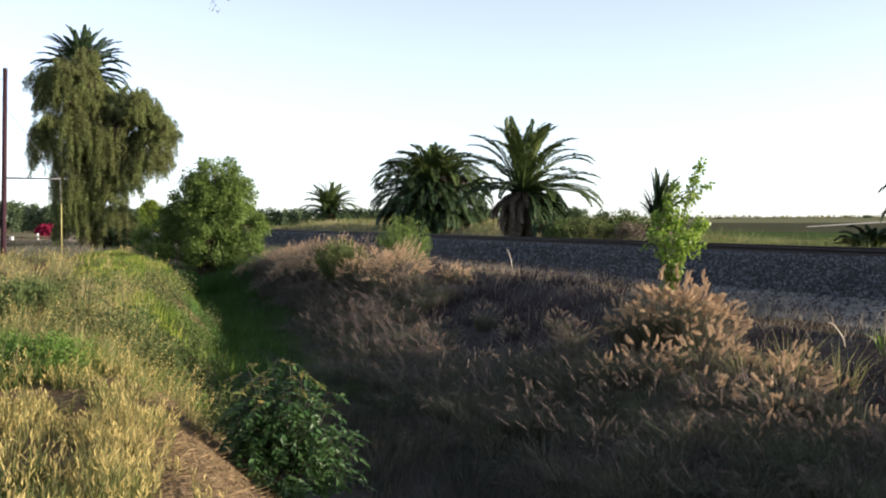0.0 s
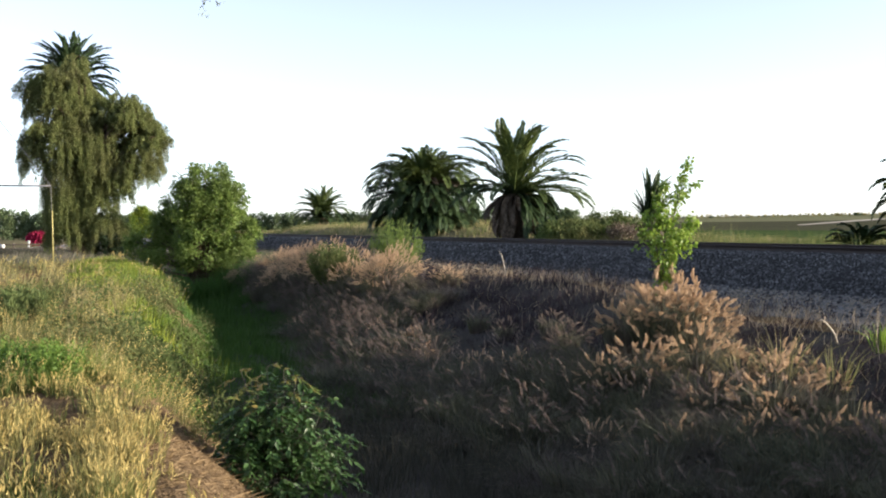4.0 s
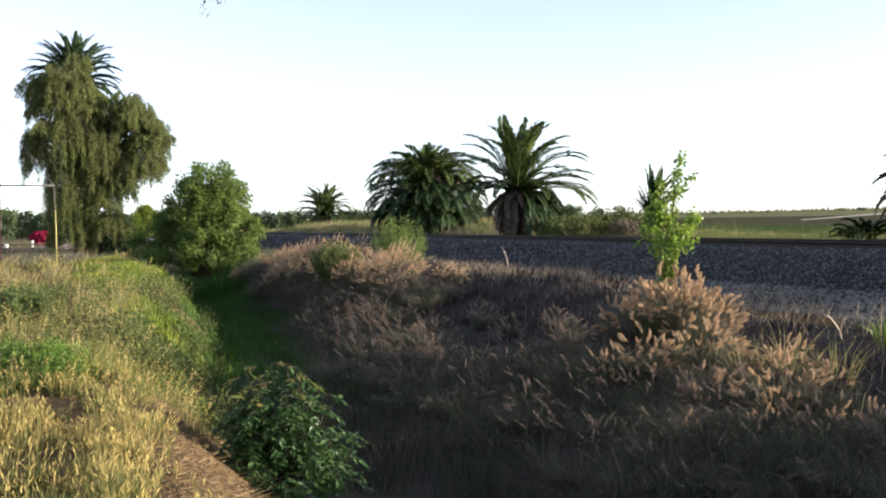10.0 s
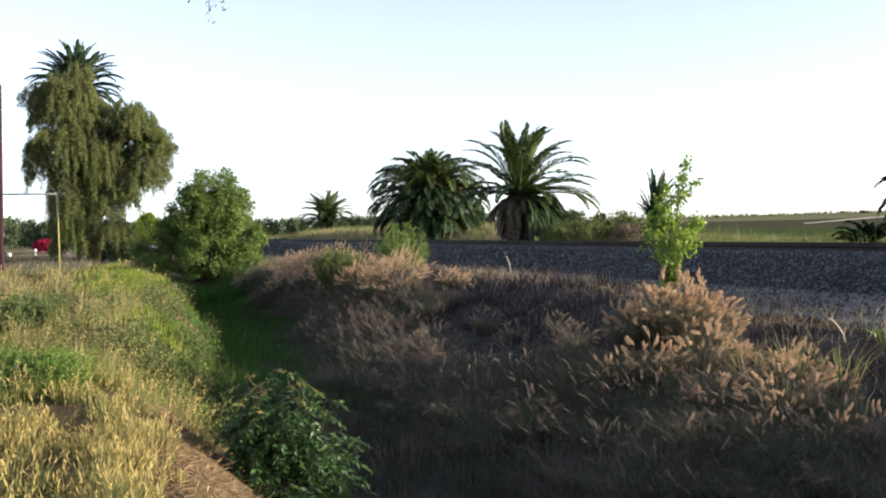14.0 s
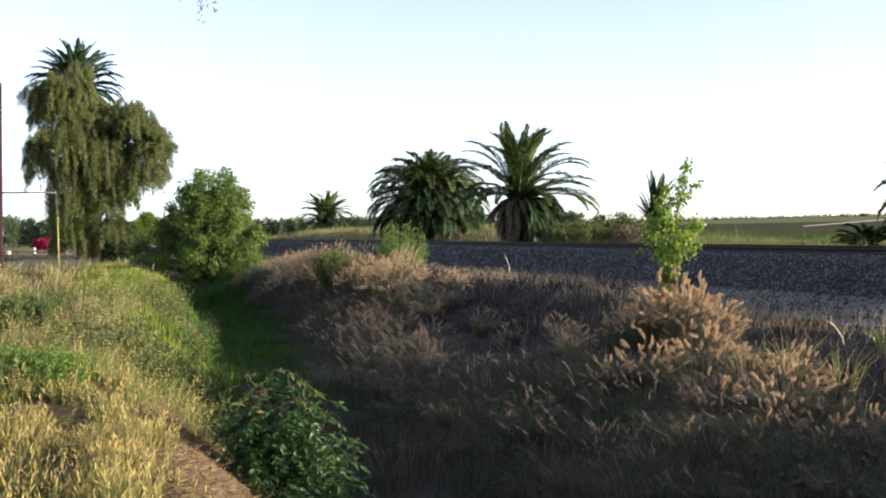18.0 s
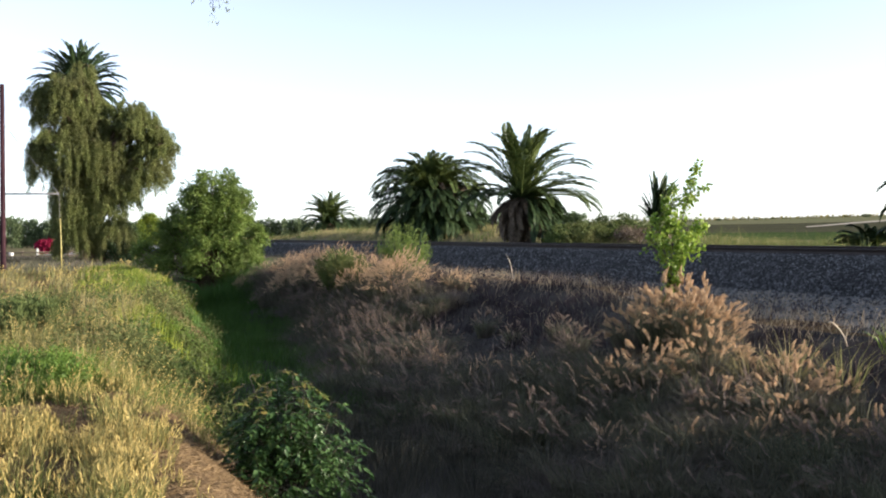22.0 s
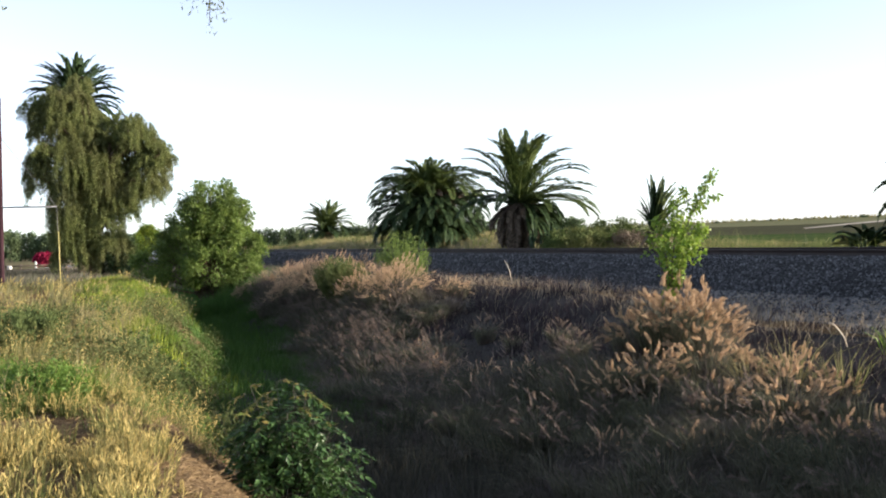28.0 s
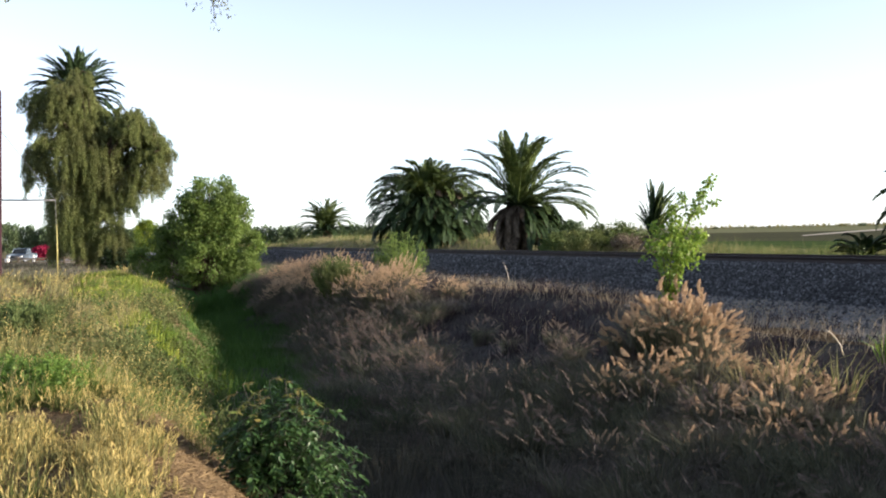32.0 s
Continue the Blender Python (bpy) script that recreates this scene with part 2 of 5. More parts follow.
def tube(b, pts, radii, sides=6, caps=True):
    pts = np.asarray(pts, float)
    n = len(pts)
    radii = np.broadcast_to(radii, (n,))
    T = unit(np.gradient(pts, axis=0))
    ref = np.array((0.0, 0.0, 1.0)) if abs(T[0, 2]) < 0.9 else np.array((1.0, 0.0, 0.0))
    A = unit(np.cross(T, ref))
    B = np.cross(T, A)
    an = np.arange(sides) * 2 * np.pi / sides
    v = pts[:, None] + radii[:, None, None] * (np.cos(an)[None, :, None] * A[:, None] + np.sin(an)[None, :, None] * B[:, None])
    q = [[i * sides + j, i * sides + (j + 1) % sides, (i + 1) * sides + (j + 1) % sides, (i + 1) * sides + j] for i in range(n - 1) for j in range(sides)]
    t = []
    if caps:
        t = [[0, j + 1, j] for j in range(1, sides - 1)] + [[(n - 1) * sides, (n - 1) * sides + j, (n - 1) * sides + j + 1] for j in range(1, sides - 1)]
    b.add(v.reshape(-1, 3), q, t)


def box(b, lo, hi, bevel=0.0):
    """A box; with a bevel its long edges are cut."""
    (x0, y0, z0), (x1, y1, z1) = lo, hi
    c = bevel
    ring = [(x0 + c, y0), (x1 - c, y0), (x1, y0 + c), (x1, y1 - c), (x1 - c, y1), (x0 + c, y1), (x0, y1 - c), (x0, y0 + c)] if c else [(x0, y0), (x1, y0), (x1, y1), (x0, y1)]
    k = len(ring)
    v = [(x, y, z) for z in (z0, z1) for x, y in ring]
    q = [[i, (i + 1) % k, k + (i + 1) % k, k + i] for i in range(k)]
    t = [[0, i + 1, i] for i in range(1, k - 1)] + [[k, k + i, k + i + 1] for i in range(1, k - 1)]
    b.add(v, q, t)


# ---- the lie of the land: u runs along the railway, n across it ----
TURN = radians(22.6)
TC, TS = math.cos(TURN), math.sin(TURN)


def to_xy(n, u):
    return n * TC - u * TS, n * TS + u * TC


def to_nu(x, y):
    return x * TC + y * TS, -x * TS + y * TC


PROFILE_N = np.array((-4000, -60, -8, 0.0, 1.3, 1.68, 2.6, 4.7, 8.8, 10.2, 13.0, 16.1, 24.0, 60, 4000.0))
PROFILE_Z = np.array((-0.2, -0.2, 0.05, 0.12, 0.10, -0.12, -0.98, -1.02, -0.25, -0.10, -0.07, -0.07, -0.12, -0.2, -0.2))
FLAT_Z = np.array((-0.2, -0.2, -0.1, -0.1, -0.1, -0.15, -0.2, -0.2, -0.15, -0.10, -0.07, -0.07, -0.12, -0.2, -0.2))


def ripple(x, y):
    return 0.035 * np.sin(x * 1.9 + 0.7 * y) * np.sin(y * 1.3 - 0.4 * x) + 0.02 * np.sin(3.7 * x - 2.1 * y) * np.sin(2.9 * y + x)


def drift(u):
    return np.interp(u, (4, 8, 10.5, 12.5, 16, 18, 20, 24.4, 33, 42), (-0.5, -0.3, -0.42, -0.42, 0.25, 0.75, 1.25, 2.35, 3.6, 4.0))


def ground_z(x, y):
    x, y = np.asarray(x, float), np.asarray(y, float)
    n, u = to_nu(x, y)
    wob = 0.12 * np.sin(u * 0.55) + 0.07 * np.sin(u * 1.7 + 1)
    k = np.clip((u - 42) / 22, 0, 1)
    nn = n + wob * np.clip((8 - np.abs(n - 3)) / 8, 0, 1)
    nn = nn - drift(u) * np.clip((9.0 - n) / 5.5, 0, 1)      # the ditch bears away from the road side
    z = np.interp(nn, PROFILE_N, PROFILE_Z) * (1 - k) + np.interp(nn, PROFILE_N, FLAT_Z) * k
    rise = np.clip((u - 14.5) / 4.0, 0, 1) * np.clip((46 - u) / 8, 0, 1)
    z = z + 0.34 * np.exp(-((n - 11.2) / 1.15) ** 2) * rise
    z = z + 0.4 * np.exp(-((n - 8.4) / 1.2) ** 2) * np.clip((u - 18.5) / 3.5, 0, 1) * np.clip((40 - u) / 8, 0, 1)
    levee = lambda a: np.clip(a, 0, 1) ** 2 * (3 - 2 * np.clip(a, 0, 1))      # a low grassy rise beyond the line
    z = z + 1.3 * levee((n - 23.5) / 6) * levee((u - 50) / 14) * levee((185 - u) / 40) * levee((50 - n) / 12)
    far = np.clip((u - 100) / 60, 0, 1)
    z = z - (0.75 + 0.1 * far) * np.clip((u - 58) / 50, 0, 1) * np.clip((26 + 50 * far - n) / 12, 0, 1)
    amp = np.clip((14 - n) / 6, 0, 1) * np.clip((60 - np.hypot(x, y)) / 30, 0, 1)
    return z + ripple(x, y) * amp


def steps(near0, near1, d, far0, far1, k=1.25):
    a = list(np.arange(near0, near1 + 1e-6, d))
    s = d
    while a[-1] < far1:
        s *= k
        a.append(min(a[-1] + s, far1))
    s = d
    while a[0] > far0:
        s *= k
        a.insert(0, max(a[0] - s, far0))
    return np.array(a)


def make_ground():
    ns, us = steps(-16, 26, 0.22, -4000, 4000), steps(-4, 50, 0.35, -1500, 4000)
    N, U = np.meshgrid(ns, us, indexing="ij")
    X, Y = to_xy(N, U)
    v = np.stack((X, Y, ground_z(X, Y)), -1)
    a, c = N.shape
    i = np.arange(a * c).reshape(a, c)
    q = np.stack((i[:-1, :-1], i[1:, :-1], i[1:, 1:], i[:-1, 1:]), -1).reshape(-1, 4)
    b = Build().add(v, q)
    me = b.mesh("ground", [M["soil"], M["shaded_ditch_soil"], M["gravel"], M["verge"], M["field"], M["crop"], M["far_field"]], True)
    nc = (N[:-1, :-1] + N[1:, 1:]).ravel() / 2
    uc = (U[:-1, :-1] + U[1:, 1:]).ravel() / 2
    wob = 0.3 * np.sin(uc * 0.8) + 0.2 * np.sin(uc * 2.3)
    mi = np.zeros(len(nc), int)
    # below the lit slope the soil changes to the shade-darkened colour
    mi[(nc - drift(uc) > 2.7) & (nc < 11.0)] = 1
    mi[nc + wob > 11.6] = 2
    mi[nc > 22.5] = 3
    mi[nc > 62] = 4
    # beyond 330 m the field takes the colour paled for haze
    mi[(nc > 62) & (np.hypot(nc, uc) > 330)] = 6
    mi[(nc > 54) & (nc < 80) & (uc > 20) & (uc < 105)] = 5
    mi[(uc > 70) & (nc < 30)] = 3
    mi[(uc > 72) & (nc < 0)] = 4
    mi[(nc < -40) & (uc < 72) | ((uc > 48) & (nc < 15))] = 3
    me.polygons.foreach_set("material_index", mi)
    tagged(part("ground", me), "dry soil, weedy verge and ploughed farmland", "ground", kind="structure")


make_ground()


# ---- the railway ----
ALONG = Matrix.Rotation(TURN, 4, "Z")      # x across the track, y along it
RAIL_N, GAUGE, U0, U1 = 18.8, 1.505, -60.0, 420.0


def dip(u):
    """The line comes down to the road's level at the far crossing."""
    s = np.clip((np.asarray(u, float) - 105) / 50, 0, 1)
    return -1.5 * s * s * (3 - 2 * s)


def make_bed():
    rng = np.random.default_rng(3)
    ns = np.array((16.0, 16.35, 16.8, 17.3, 17.75, 18.1, 18.6, 19.5, 20.6, 21.0, 21.5, 22.2, 23.0))
    zs = np.array((-0.12, 0.02, 0.20, 0.38, 0.54, 0.60, 0.61, 0.60, 0.61, 0.60, 0.42, 0.12, -0.14))
    us = np.concatenate((np.arange(U0, 70, 0.45), np.arange(70, U1, 4.0)))
    N, U = np.meshgrid(ns, us, indexing="ij")
    Z = np.repeat(zs[:, None], len(us), 1) + rng.normal(0, 0.02, N.shape) + dip(U)
    N = N + rng.normal(0, 0.03, N.shape)
    a, c = N.shape
    i = np.arange(a * c).reshape(a, c)
    q = np.stack((i[:-1, :-1], i[1:, :-1], i[1:, 1:], i[:-1, 1:]), -1).reshape(-1, 4)
    bed = part("ballast_bed", Build().add(np.stack((N, U, Z), -1), q), M["ballast"], m=ALONG, smooth=True)
    tagged(bed, "dark grey crushed-stone ballast bank carrying the track", "ballast", kind="structure")
    return bed, lambda n: np.interp(n, ns, zs)


BED, bed_z = make_bed()


def rock_mesh(name, seed, mat):
    rng = np.random.default_rng(seed)
    v = np.array([(x, y, z) for z in (-0.5, 0.5) for x, y in ((-0.5, -0.5), (0.5, -0.5), (0.5, 0.5), (-0.5, 0.5))], float)
    v[4:, :2] *= 0.62
    v *= rng.uniform(0.7, 1.3, v.shape)
    q = [[0, 3, 2, 1], [4, 5, 6, 7], [0, 1, 5, 4], [1, 2, 6, 5], [2, 3, 7, 6], [3, 0, 4, 7]]
    return Build().add(v, q).mesh(name, mat), v, np.array(q)


def stone_material():
    m = bpy.data.materials.new("ballast_stone")
    nt, bs, out = nodes_of(m)
    geo = nt.nodes.new("ShaderNodeNewGeometry")
    info = nt.nodes.new("ShaderNodeObjectInfo")
    add = nt.nodes.new("ShaderNodeMath")
    add.operation = "ADD"
    nt.links.new(geo.outputs["Random Per Island"], add.inputs[0])
    nt.links.new(info.outputs["Random"], add.inputs[1])
    fr = nt.nodes.new("ShaderNodeMath")
    fr.operation = "FRACT"
    nt.links.new(add.outputs[0], fr.inputs[0])
    pw = nt.nodes.new("ShaderNodeMath")
    pw.operation = "POWER"
    pw.inputs[1].default_value = 3.2
    nt.links.new(fr.outputs[0], pw.inputs[0])
    nt.links.new(colour_mix(nt, pw.outputs[0], (0.024, 0.024, 0.026), (0.19, 0.192, 0.2)), bs.inputs["Base Color"])
    bs.inputs["Roughness"].default_value = 0.85
    return m


M["stone"] = stone_material()


def rotations(rng, k):
    q = unit(rng.normal(size=(k, 4)))
    w, x, y, z = q.T
    return np.stack((1 - 2 * (y * y + z * z), 2 * (x * y - w * z), 2 * (x * z + w * y), 2 * (x * y + w * z), 1 - 2 * (x * x + z * z), 2 * (y * z - w * x), 2 * (x * z - w * y), 2 * (y * z + w * x), 1 - 2 * (x * x + y * y)), 1).reshape(k, 3, 3)


def scatter_stones(b, rng, n, u, z, size):
    k = len(n)
    _, v, q = rock_mesh("rock_shape", 5, M["stone"])
    R = rotations(rng, k)
    vv = np.einsum("kij,pj->kpi", R, v) * size[:, None, None] * rng.uniform(0.7, 1.3, (k, 1, 3))
    vv += np.stack((n, u, z), 1)[:, None]
    b.add(vv.reshape(-1, 3), (q[None] + (np.arange(k) * 8)[:, None, None]).reshape(-1, 4))


def make_stones():
    rng = np.random.default_rng(11)
    b = Build()
    for lo, hi, k, s in ((8, 30, 46000, 0.034), (30, 75, 34000, 0.045), (75, 160, 5000, 0.10)):
        n = rng.uniform(16.05, 18.75, k)
        u = rng.uniform(lo, hi, k)
        scatter_stones(b, rng, n, u, bed_z(n) + dip(u) + rng.uniform(-0.01, 0.03, k), s * rng.uniform(0.55, 1.5, k))
    n = rng.uniform(12.6, 16.2, 5200)
    scatter_stones(b, rng, n, rng.uniform(9, 34, 5200), -0.07 + 0 * n, rng.uniform(0.015, 0.06, 5200))
    tagged(part("ballast_stones", b, M["stone"], BED), "loose grey crushed stones", kind="stuff")
    meshes = [rock_mesh("stone", 20 + i, M["stone"])[0] for i in range(5)]
    for i in range(300):
        n, u = rng.uniform(16.1, 18.5), rng.uniform(14, 24)
        s = rng.uniform(0.04, 0.075)
        m = Matrix.LocRotScale((n, u, float(bed_z(n)) + 0.03), Euler(rng.uniform(0, 6, 3)), (s, s * 1.2, s * 0.8))
        part("stone", meshes[i % 5], None, BED, m=m)


make_stones()


def make_track():
    track = thing("railway_track", "rusty steel rails on dark ties, in grey ballast", "railway track", ALONG)
    prof = [(-0.07, 0), (0.07, 0), (0.07, 0.012), (0.012, 0.03), (0.012, 0.13), (0.036, 0.14), (0.036, 0.172), (0.028, 0.18), (-0.028, 0.18), (-0.036, 0.172), (-0.036, 0.14), (-0.012, 0.13), (-0.012, 0.03), (-0.07, 0.012)]
    k = len(prof)
    for n in (RAIL_N, RAIL_N + GAUGE):
        us = np.concatenate((np.linspace(U0, 100, 9), np.linspace(105, 155, 11), np.linspace(165, U1, 8)))
        v = [(n + x, u, 0.625 + z + float(dip(u))) for u in us for x, z in prof]
        q = [[i * k + j, i * k + (j + 1) % k, (i + 1) * k + (j + 1) % k, (i + 1) * k + j] for i in range(len(us) - 1) for j in range(k)]
        part("rail", Build().add(v, q), M["rail"], track)
    b = Build()
    box(b, (-1.3, -0.115, -0.09), (1.3, 0.115, 0.09), 0.012)
    tie = b.mesh("tie", M["tie"])
    b = Build()
    box(b, (-0.14, -0.09, -0.01), (0.14, 0.09, 0.012), 0.01)
    plate = b.mesh("tie_plate", M["rail"])
    rng = np.random.default_rng(2)
    for i in range(170):
        u = 8 + i * 0.54
        t = part("tie", tie, None, track, m=pose(RAIL_N + GAUGE / 2 + rng.normal(0, 0.02), u, 0.53 + rng.normal(0, 0.006), 0, 0, rng.normal(0, 0.6)))
        if i < 90:
            part("tie_plate", plate, None, t, m=pose(-GAUGE / 2, 0, 0.095))


make_track()


# ---- palms ----
def frond_mesh(name, seed, el, droop, L, mat, pairs=44, wide=0.07, leaf=0.105, fold=0.55):
    """A feather frond that starts at the origin and runs out along x, rising at el and drooping."""
    rng = np.random.default_rng(seed)
    s = np.linspace(0, 1, 15)
    ang = np.radians(el + droop * 0.1 - droop * 1.25 * s ** 2.0)
    seg = L / 14
    p = np.zeros((15, 3))
    p[1:, 0] = np.cumsum(np.cos(ang[:-1]) * seg)
    p[1:, 2] = np.cumsum(np.sin(ang[:-1]) * seg)
    p[:, 1] = np.cumsum(rng.normal(0, 0.012 * L, 15)) * s
    b = Build()
    tube(b, p, np.linspace(0.035, 0.008, 15) * L / 4 * 1.3, 4)
    t = np.repeat(np.linspace(0.10, 0.99, pairs), 2)
    base = np.stack([np.interp(t, s, p[:, i]) for i in range(3)], 1)
    a = np.interp(t, s, ang)
    T = np.stack((np.cos(a), 0 * a, np.sin(a)), 1)
    U = np.stack((-np.sin(a), 0 * a, np.cos(a)), 1)
    side = np.tile((-1.0, 1.0), pairs)[:, None]
    out = T * 0.8 + np.array((0, 1.0, 0)) * side * 0.6 + U * fold * rng.uniform(0.2, 1.0, (2 * pairs, 1))
    ln = L * leaf * np.sin(np.pi * np.clip(t * 0.86 + 0.12, 0, 1)) ** 0.7 * rng.uniform(0.85, 1.15, 2 * pairs)
    D = unit(out)
    W = np.cross(D, U) * wide * 0.5
    tip = base + D * ln[:, None] - np.array((0, 0, 1.0)) * (ln * 0.22)[:, None]
    mid = base + D * (ln * 0.5)[:, None]
    n = len(t)
    v = np.stack((base, mid - W, tip, mid + W), 1)
    b.add(v.reshape(-1, 3), np.arange(4 * n).reshape(n, 4))
    return b.mesh(name, mat)


def palm_trunk(parent, height, r0, r1, seed):
    rng = np.random.default_rng(seed)
    b = Build()
    zs = np.linspace(-0.3, height, 14)
    tube(b, [(0.04 * math.sin(z), 0.05 * math.cos(z * 0.8), z) for z in zs], np.interp(zs, (0, height), (r0, r1)), 12)
    k = int(height * 26)
    z = rng.uniform(0.2, height, k)
    a = rng.uniform(0, 2 * np.pi, k)
    r = np.interp(z, (0, height), (r0, r1)) * 0.95
    P = np.stack((np.cos(a) * r, np.sin(a) * r, z), 1)
    leaves(b, P, np.stack((np.cos(a) * 0.6, np.sin(a) * 0.6, 0 * a + 0.8), 1), 0.28, 0.16, rng)
    return part("trunk", b, M["palm_bark"], parent, "rough brown trunk with old leaf bases")


def palm(name, x, y, crown_z, L, rings, label, seed, trunk=(0.35, 0.3), mat="palm", group="", wide=0.07, base=None, leaf=0.105):
    """rings: rows of (count, elevation, droop, material, first azimuth, azimuth sweep, length factor)."""
    z0 = float(ground_z(x, y)) if base is None else base
    ob = thing(name, label, "palm tree", pose(x, y, z0), group)
    palm_trunk(ob, crown_z - z0, *trunk, seed)
    rng = np.random.default_rng(seed)
    for j, (count, el, droop, mt, az0, sweep, f) in enumerate(rings):
        ms = [frond_mesh("frond", seed * 31 + j * 7 + k, el + (-6, 5)[k], droop + (8, -6)[k], L * f * (1.0, 0.92)[k], M[mt], wide=wide, leaf=leaf) for k in range(2)]
        for i in range(count):
            az = az0 + sweep * (i + rng.uniform(-0.35, 0.35)) / count
            part("frond", ms[i % 2], None, ob, m=pose(0, 0, crown_z - z0 + rng.uniform(-0.2, 0.12), rng.uniform(-14, 14), rng.uniform(-5, 5), az),
                 label="dry brown hanging frond" if mt == "palm_dead" else "")
    return ob


def make_palms():
    # lower rings take the dark leaf, so their shade sits in the colour
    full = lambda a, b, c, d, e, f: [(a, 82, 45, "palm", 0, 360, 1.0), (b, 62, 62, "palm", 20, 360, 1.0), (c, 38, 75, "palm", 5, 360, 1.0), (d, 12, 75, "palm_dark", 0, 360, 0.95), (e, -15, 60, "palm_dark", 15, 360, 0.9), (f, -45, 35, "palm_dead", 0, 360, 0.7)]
    # left and lower fronds use the dark leaf in place of shade
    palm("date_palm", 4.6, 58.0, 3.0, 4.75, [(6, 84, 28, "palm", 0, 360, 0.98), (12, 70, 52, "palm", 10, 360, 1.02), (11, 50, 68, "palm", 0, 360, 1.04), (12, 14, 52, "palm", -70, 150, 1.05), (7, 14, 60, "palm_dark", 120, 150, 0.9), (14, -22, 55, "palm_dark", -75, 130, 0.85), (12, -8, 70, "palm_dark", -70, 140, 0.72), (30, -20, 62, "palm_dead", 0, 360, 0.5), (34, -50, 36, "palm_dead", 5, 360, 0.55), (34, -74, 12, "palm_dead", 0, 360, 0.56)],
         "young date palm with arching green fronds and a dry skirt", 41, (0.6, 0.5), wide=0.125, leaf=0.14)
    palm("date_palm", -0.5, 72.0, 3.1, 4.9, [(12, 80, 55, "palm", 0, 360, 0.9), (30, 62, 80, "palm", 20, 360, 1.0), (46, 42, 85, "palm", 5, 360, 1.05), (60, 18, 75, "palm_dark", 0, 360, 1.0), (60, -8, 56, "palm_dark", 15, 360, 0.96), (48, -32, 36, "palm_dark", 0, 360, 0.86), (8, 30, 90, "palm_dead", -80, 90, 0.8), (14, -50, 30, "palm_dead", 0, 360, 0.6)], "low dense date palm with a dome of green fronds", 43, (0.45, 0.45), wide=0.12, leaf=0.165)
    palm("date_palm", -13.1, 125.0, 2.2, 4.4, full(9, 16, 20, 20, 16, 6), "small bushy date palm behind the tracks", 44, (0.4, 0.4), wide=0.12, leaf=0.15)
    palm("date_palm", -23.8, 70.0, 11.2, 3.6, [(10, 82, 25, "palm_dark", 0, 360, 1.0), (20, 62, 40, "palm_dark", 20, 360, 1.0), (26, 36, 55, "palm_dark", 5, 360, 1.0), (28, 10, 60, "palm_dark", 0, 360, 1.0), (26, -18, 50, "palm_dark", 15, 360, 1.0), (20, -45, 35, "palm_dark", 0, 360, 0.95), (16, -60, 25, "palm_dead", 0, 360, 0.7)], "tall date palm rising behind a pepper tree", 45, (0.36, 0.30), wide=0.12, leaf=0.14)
    # right-hand fronds take the lighter leaf to stand for sunlight on them
    palm("stunted_palm", 10.35, 50.0, 1.3, 2.7, [(7, 89, 3, "palm_dark", 0, 360, 1.0), (6, 80, 10, "palm_dark", 150, 60, 0.62), (8, 84, 8, "palm_dark", -60, 120, 0.75), (5, 62, 20, "palm_dark", 150, 60, 0.5), (10, 55, 22, "palm", -40, 80, 0.95), (5, 72, 18, "palm", -40, 80, 0.95), (7, 60, 40, "palm_dark", -70, 140, 0.55), (10, -30, 40, "palm_dead", 0, 360, 0.5)], "stunted palm with stiff upright dark fronds", 46, (0.3, 0.28), wide=0.12)
    palm("date_palm", 18.75, 38.5, 1.9, 2.8, full(6, 10, 13, 14, 12, 10), "low palm with dark fronds beyond the track", 47, (0.35, 0.33), wide=0.10, leaf=0.2)
    palm("young_palm", 16.3, 39.5, 0.3, 1.6, [(4, 70, 40, "palm_dark", 0, 360, 0.7), (12, 45, 70, "palm_dark", 0, 360, 1.0), (12, 20, 45, "palm_dark", 0, 360, 1.0)], "young palm with low dark fronds beyond the track", 48, (0.16, 0.14), wide=0.08, leaf=0.22)


make_palms()


# ---- trees and bushes ----
def leaf_cloud(b, rng, centres, spread, per, L, W, droop=0.2):
    k = len(centres)
    d = unit(rng.normal(size=(k * per, 3)))
    P = np.repeat(centres, per, 0) + d * (rng.uniform(0, 1, (k * per, 1)) ** 0.6) * np.repeat(np.broadcast_to(spread, (k,)), per)[:, None]
    D = unit(d * 0.7 + rng.normal(0, 0.6, d.shape) - np.array((0, 0, droop)))
    leaves(b, P, D, L * rng.uniform(0.6, 1.3, len(P)), W * rng.uniform(0.7, 1.2, len(P)), rng)


def shell(rng, k, r, lo=-1.0, inner=0.55):
    d = unit(rng.normal(size=(k * 3, 3)))
    d = d[d[:, 2] > lo][:k]
    return d * rng.uniform(inner, 1.0, (len(d), 1)) ** 0.5 * np.array(r)


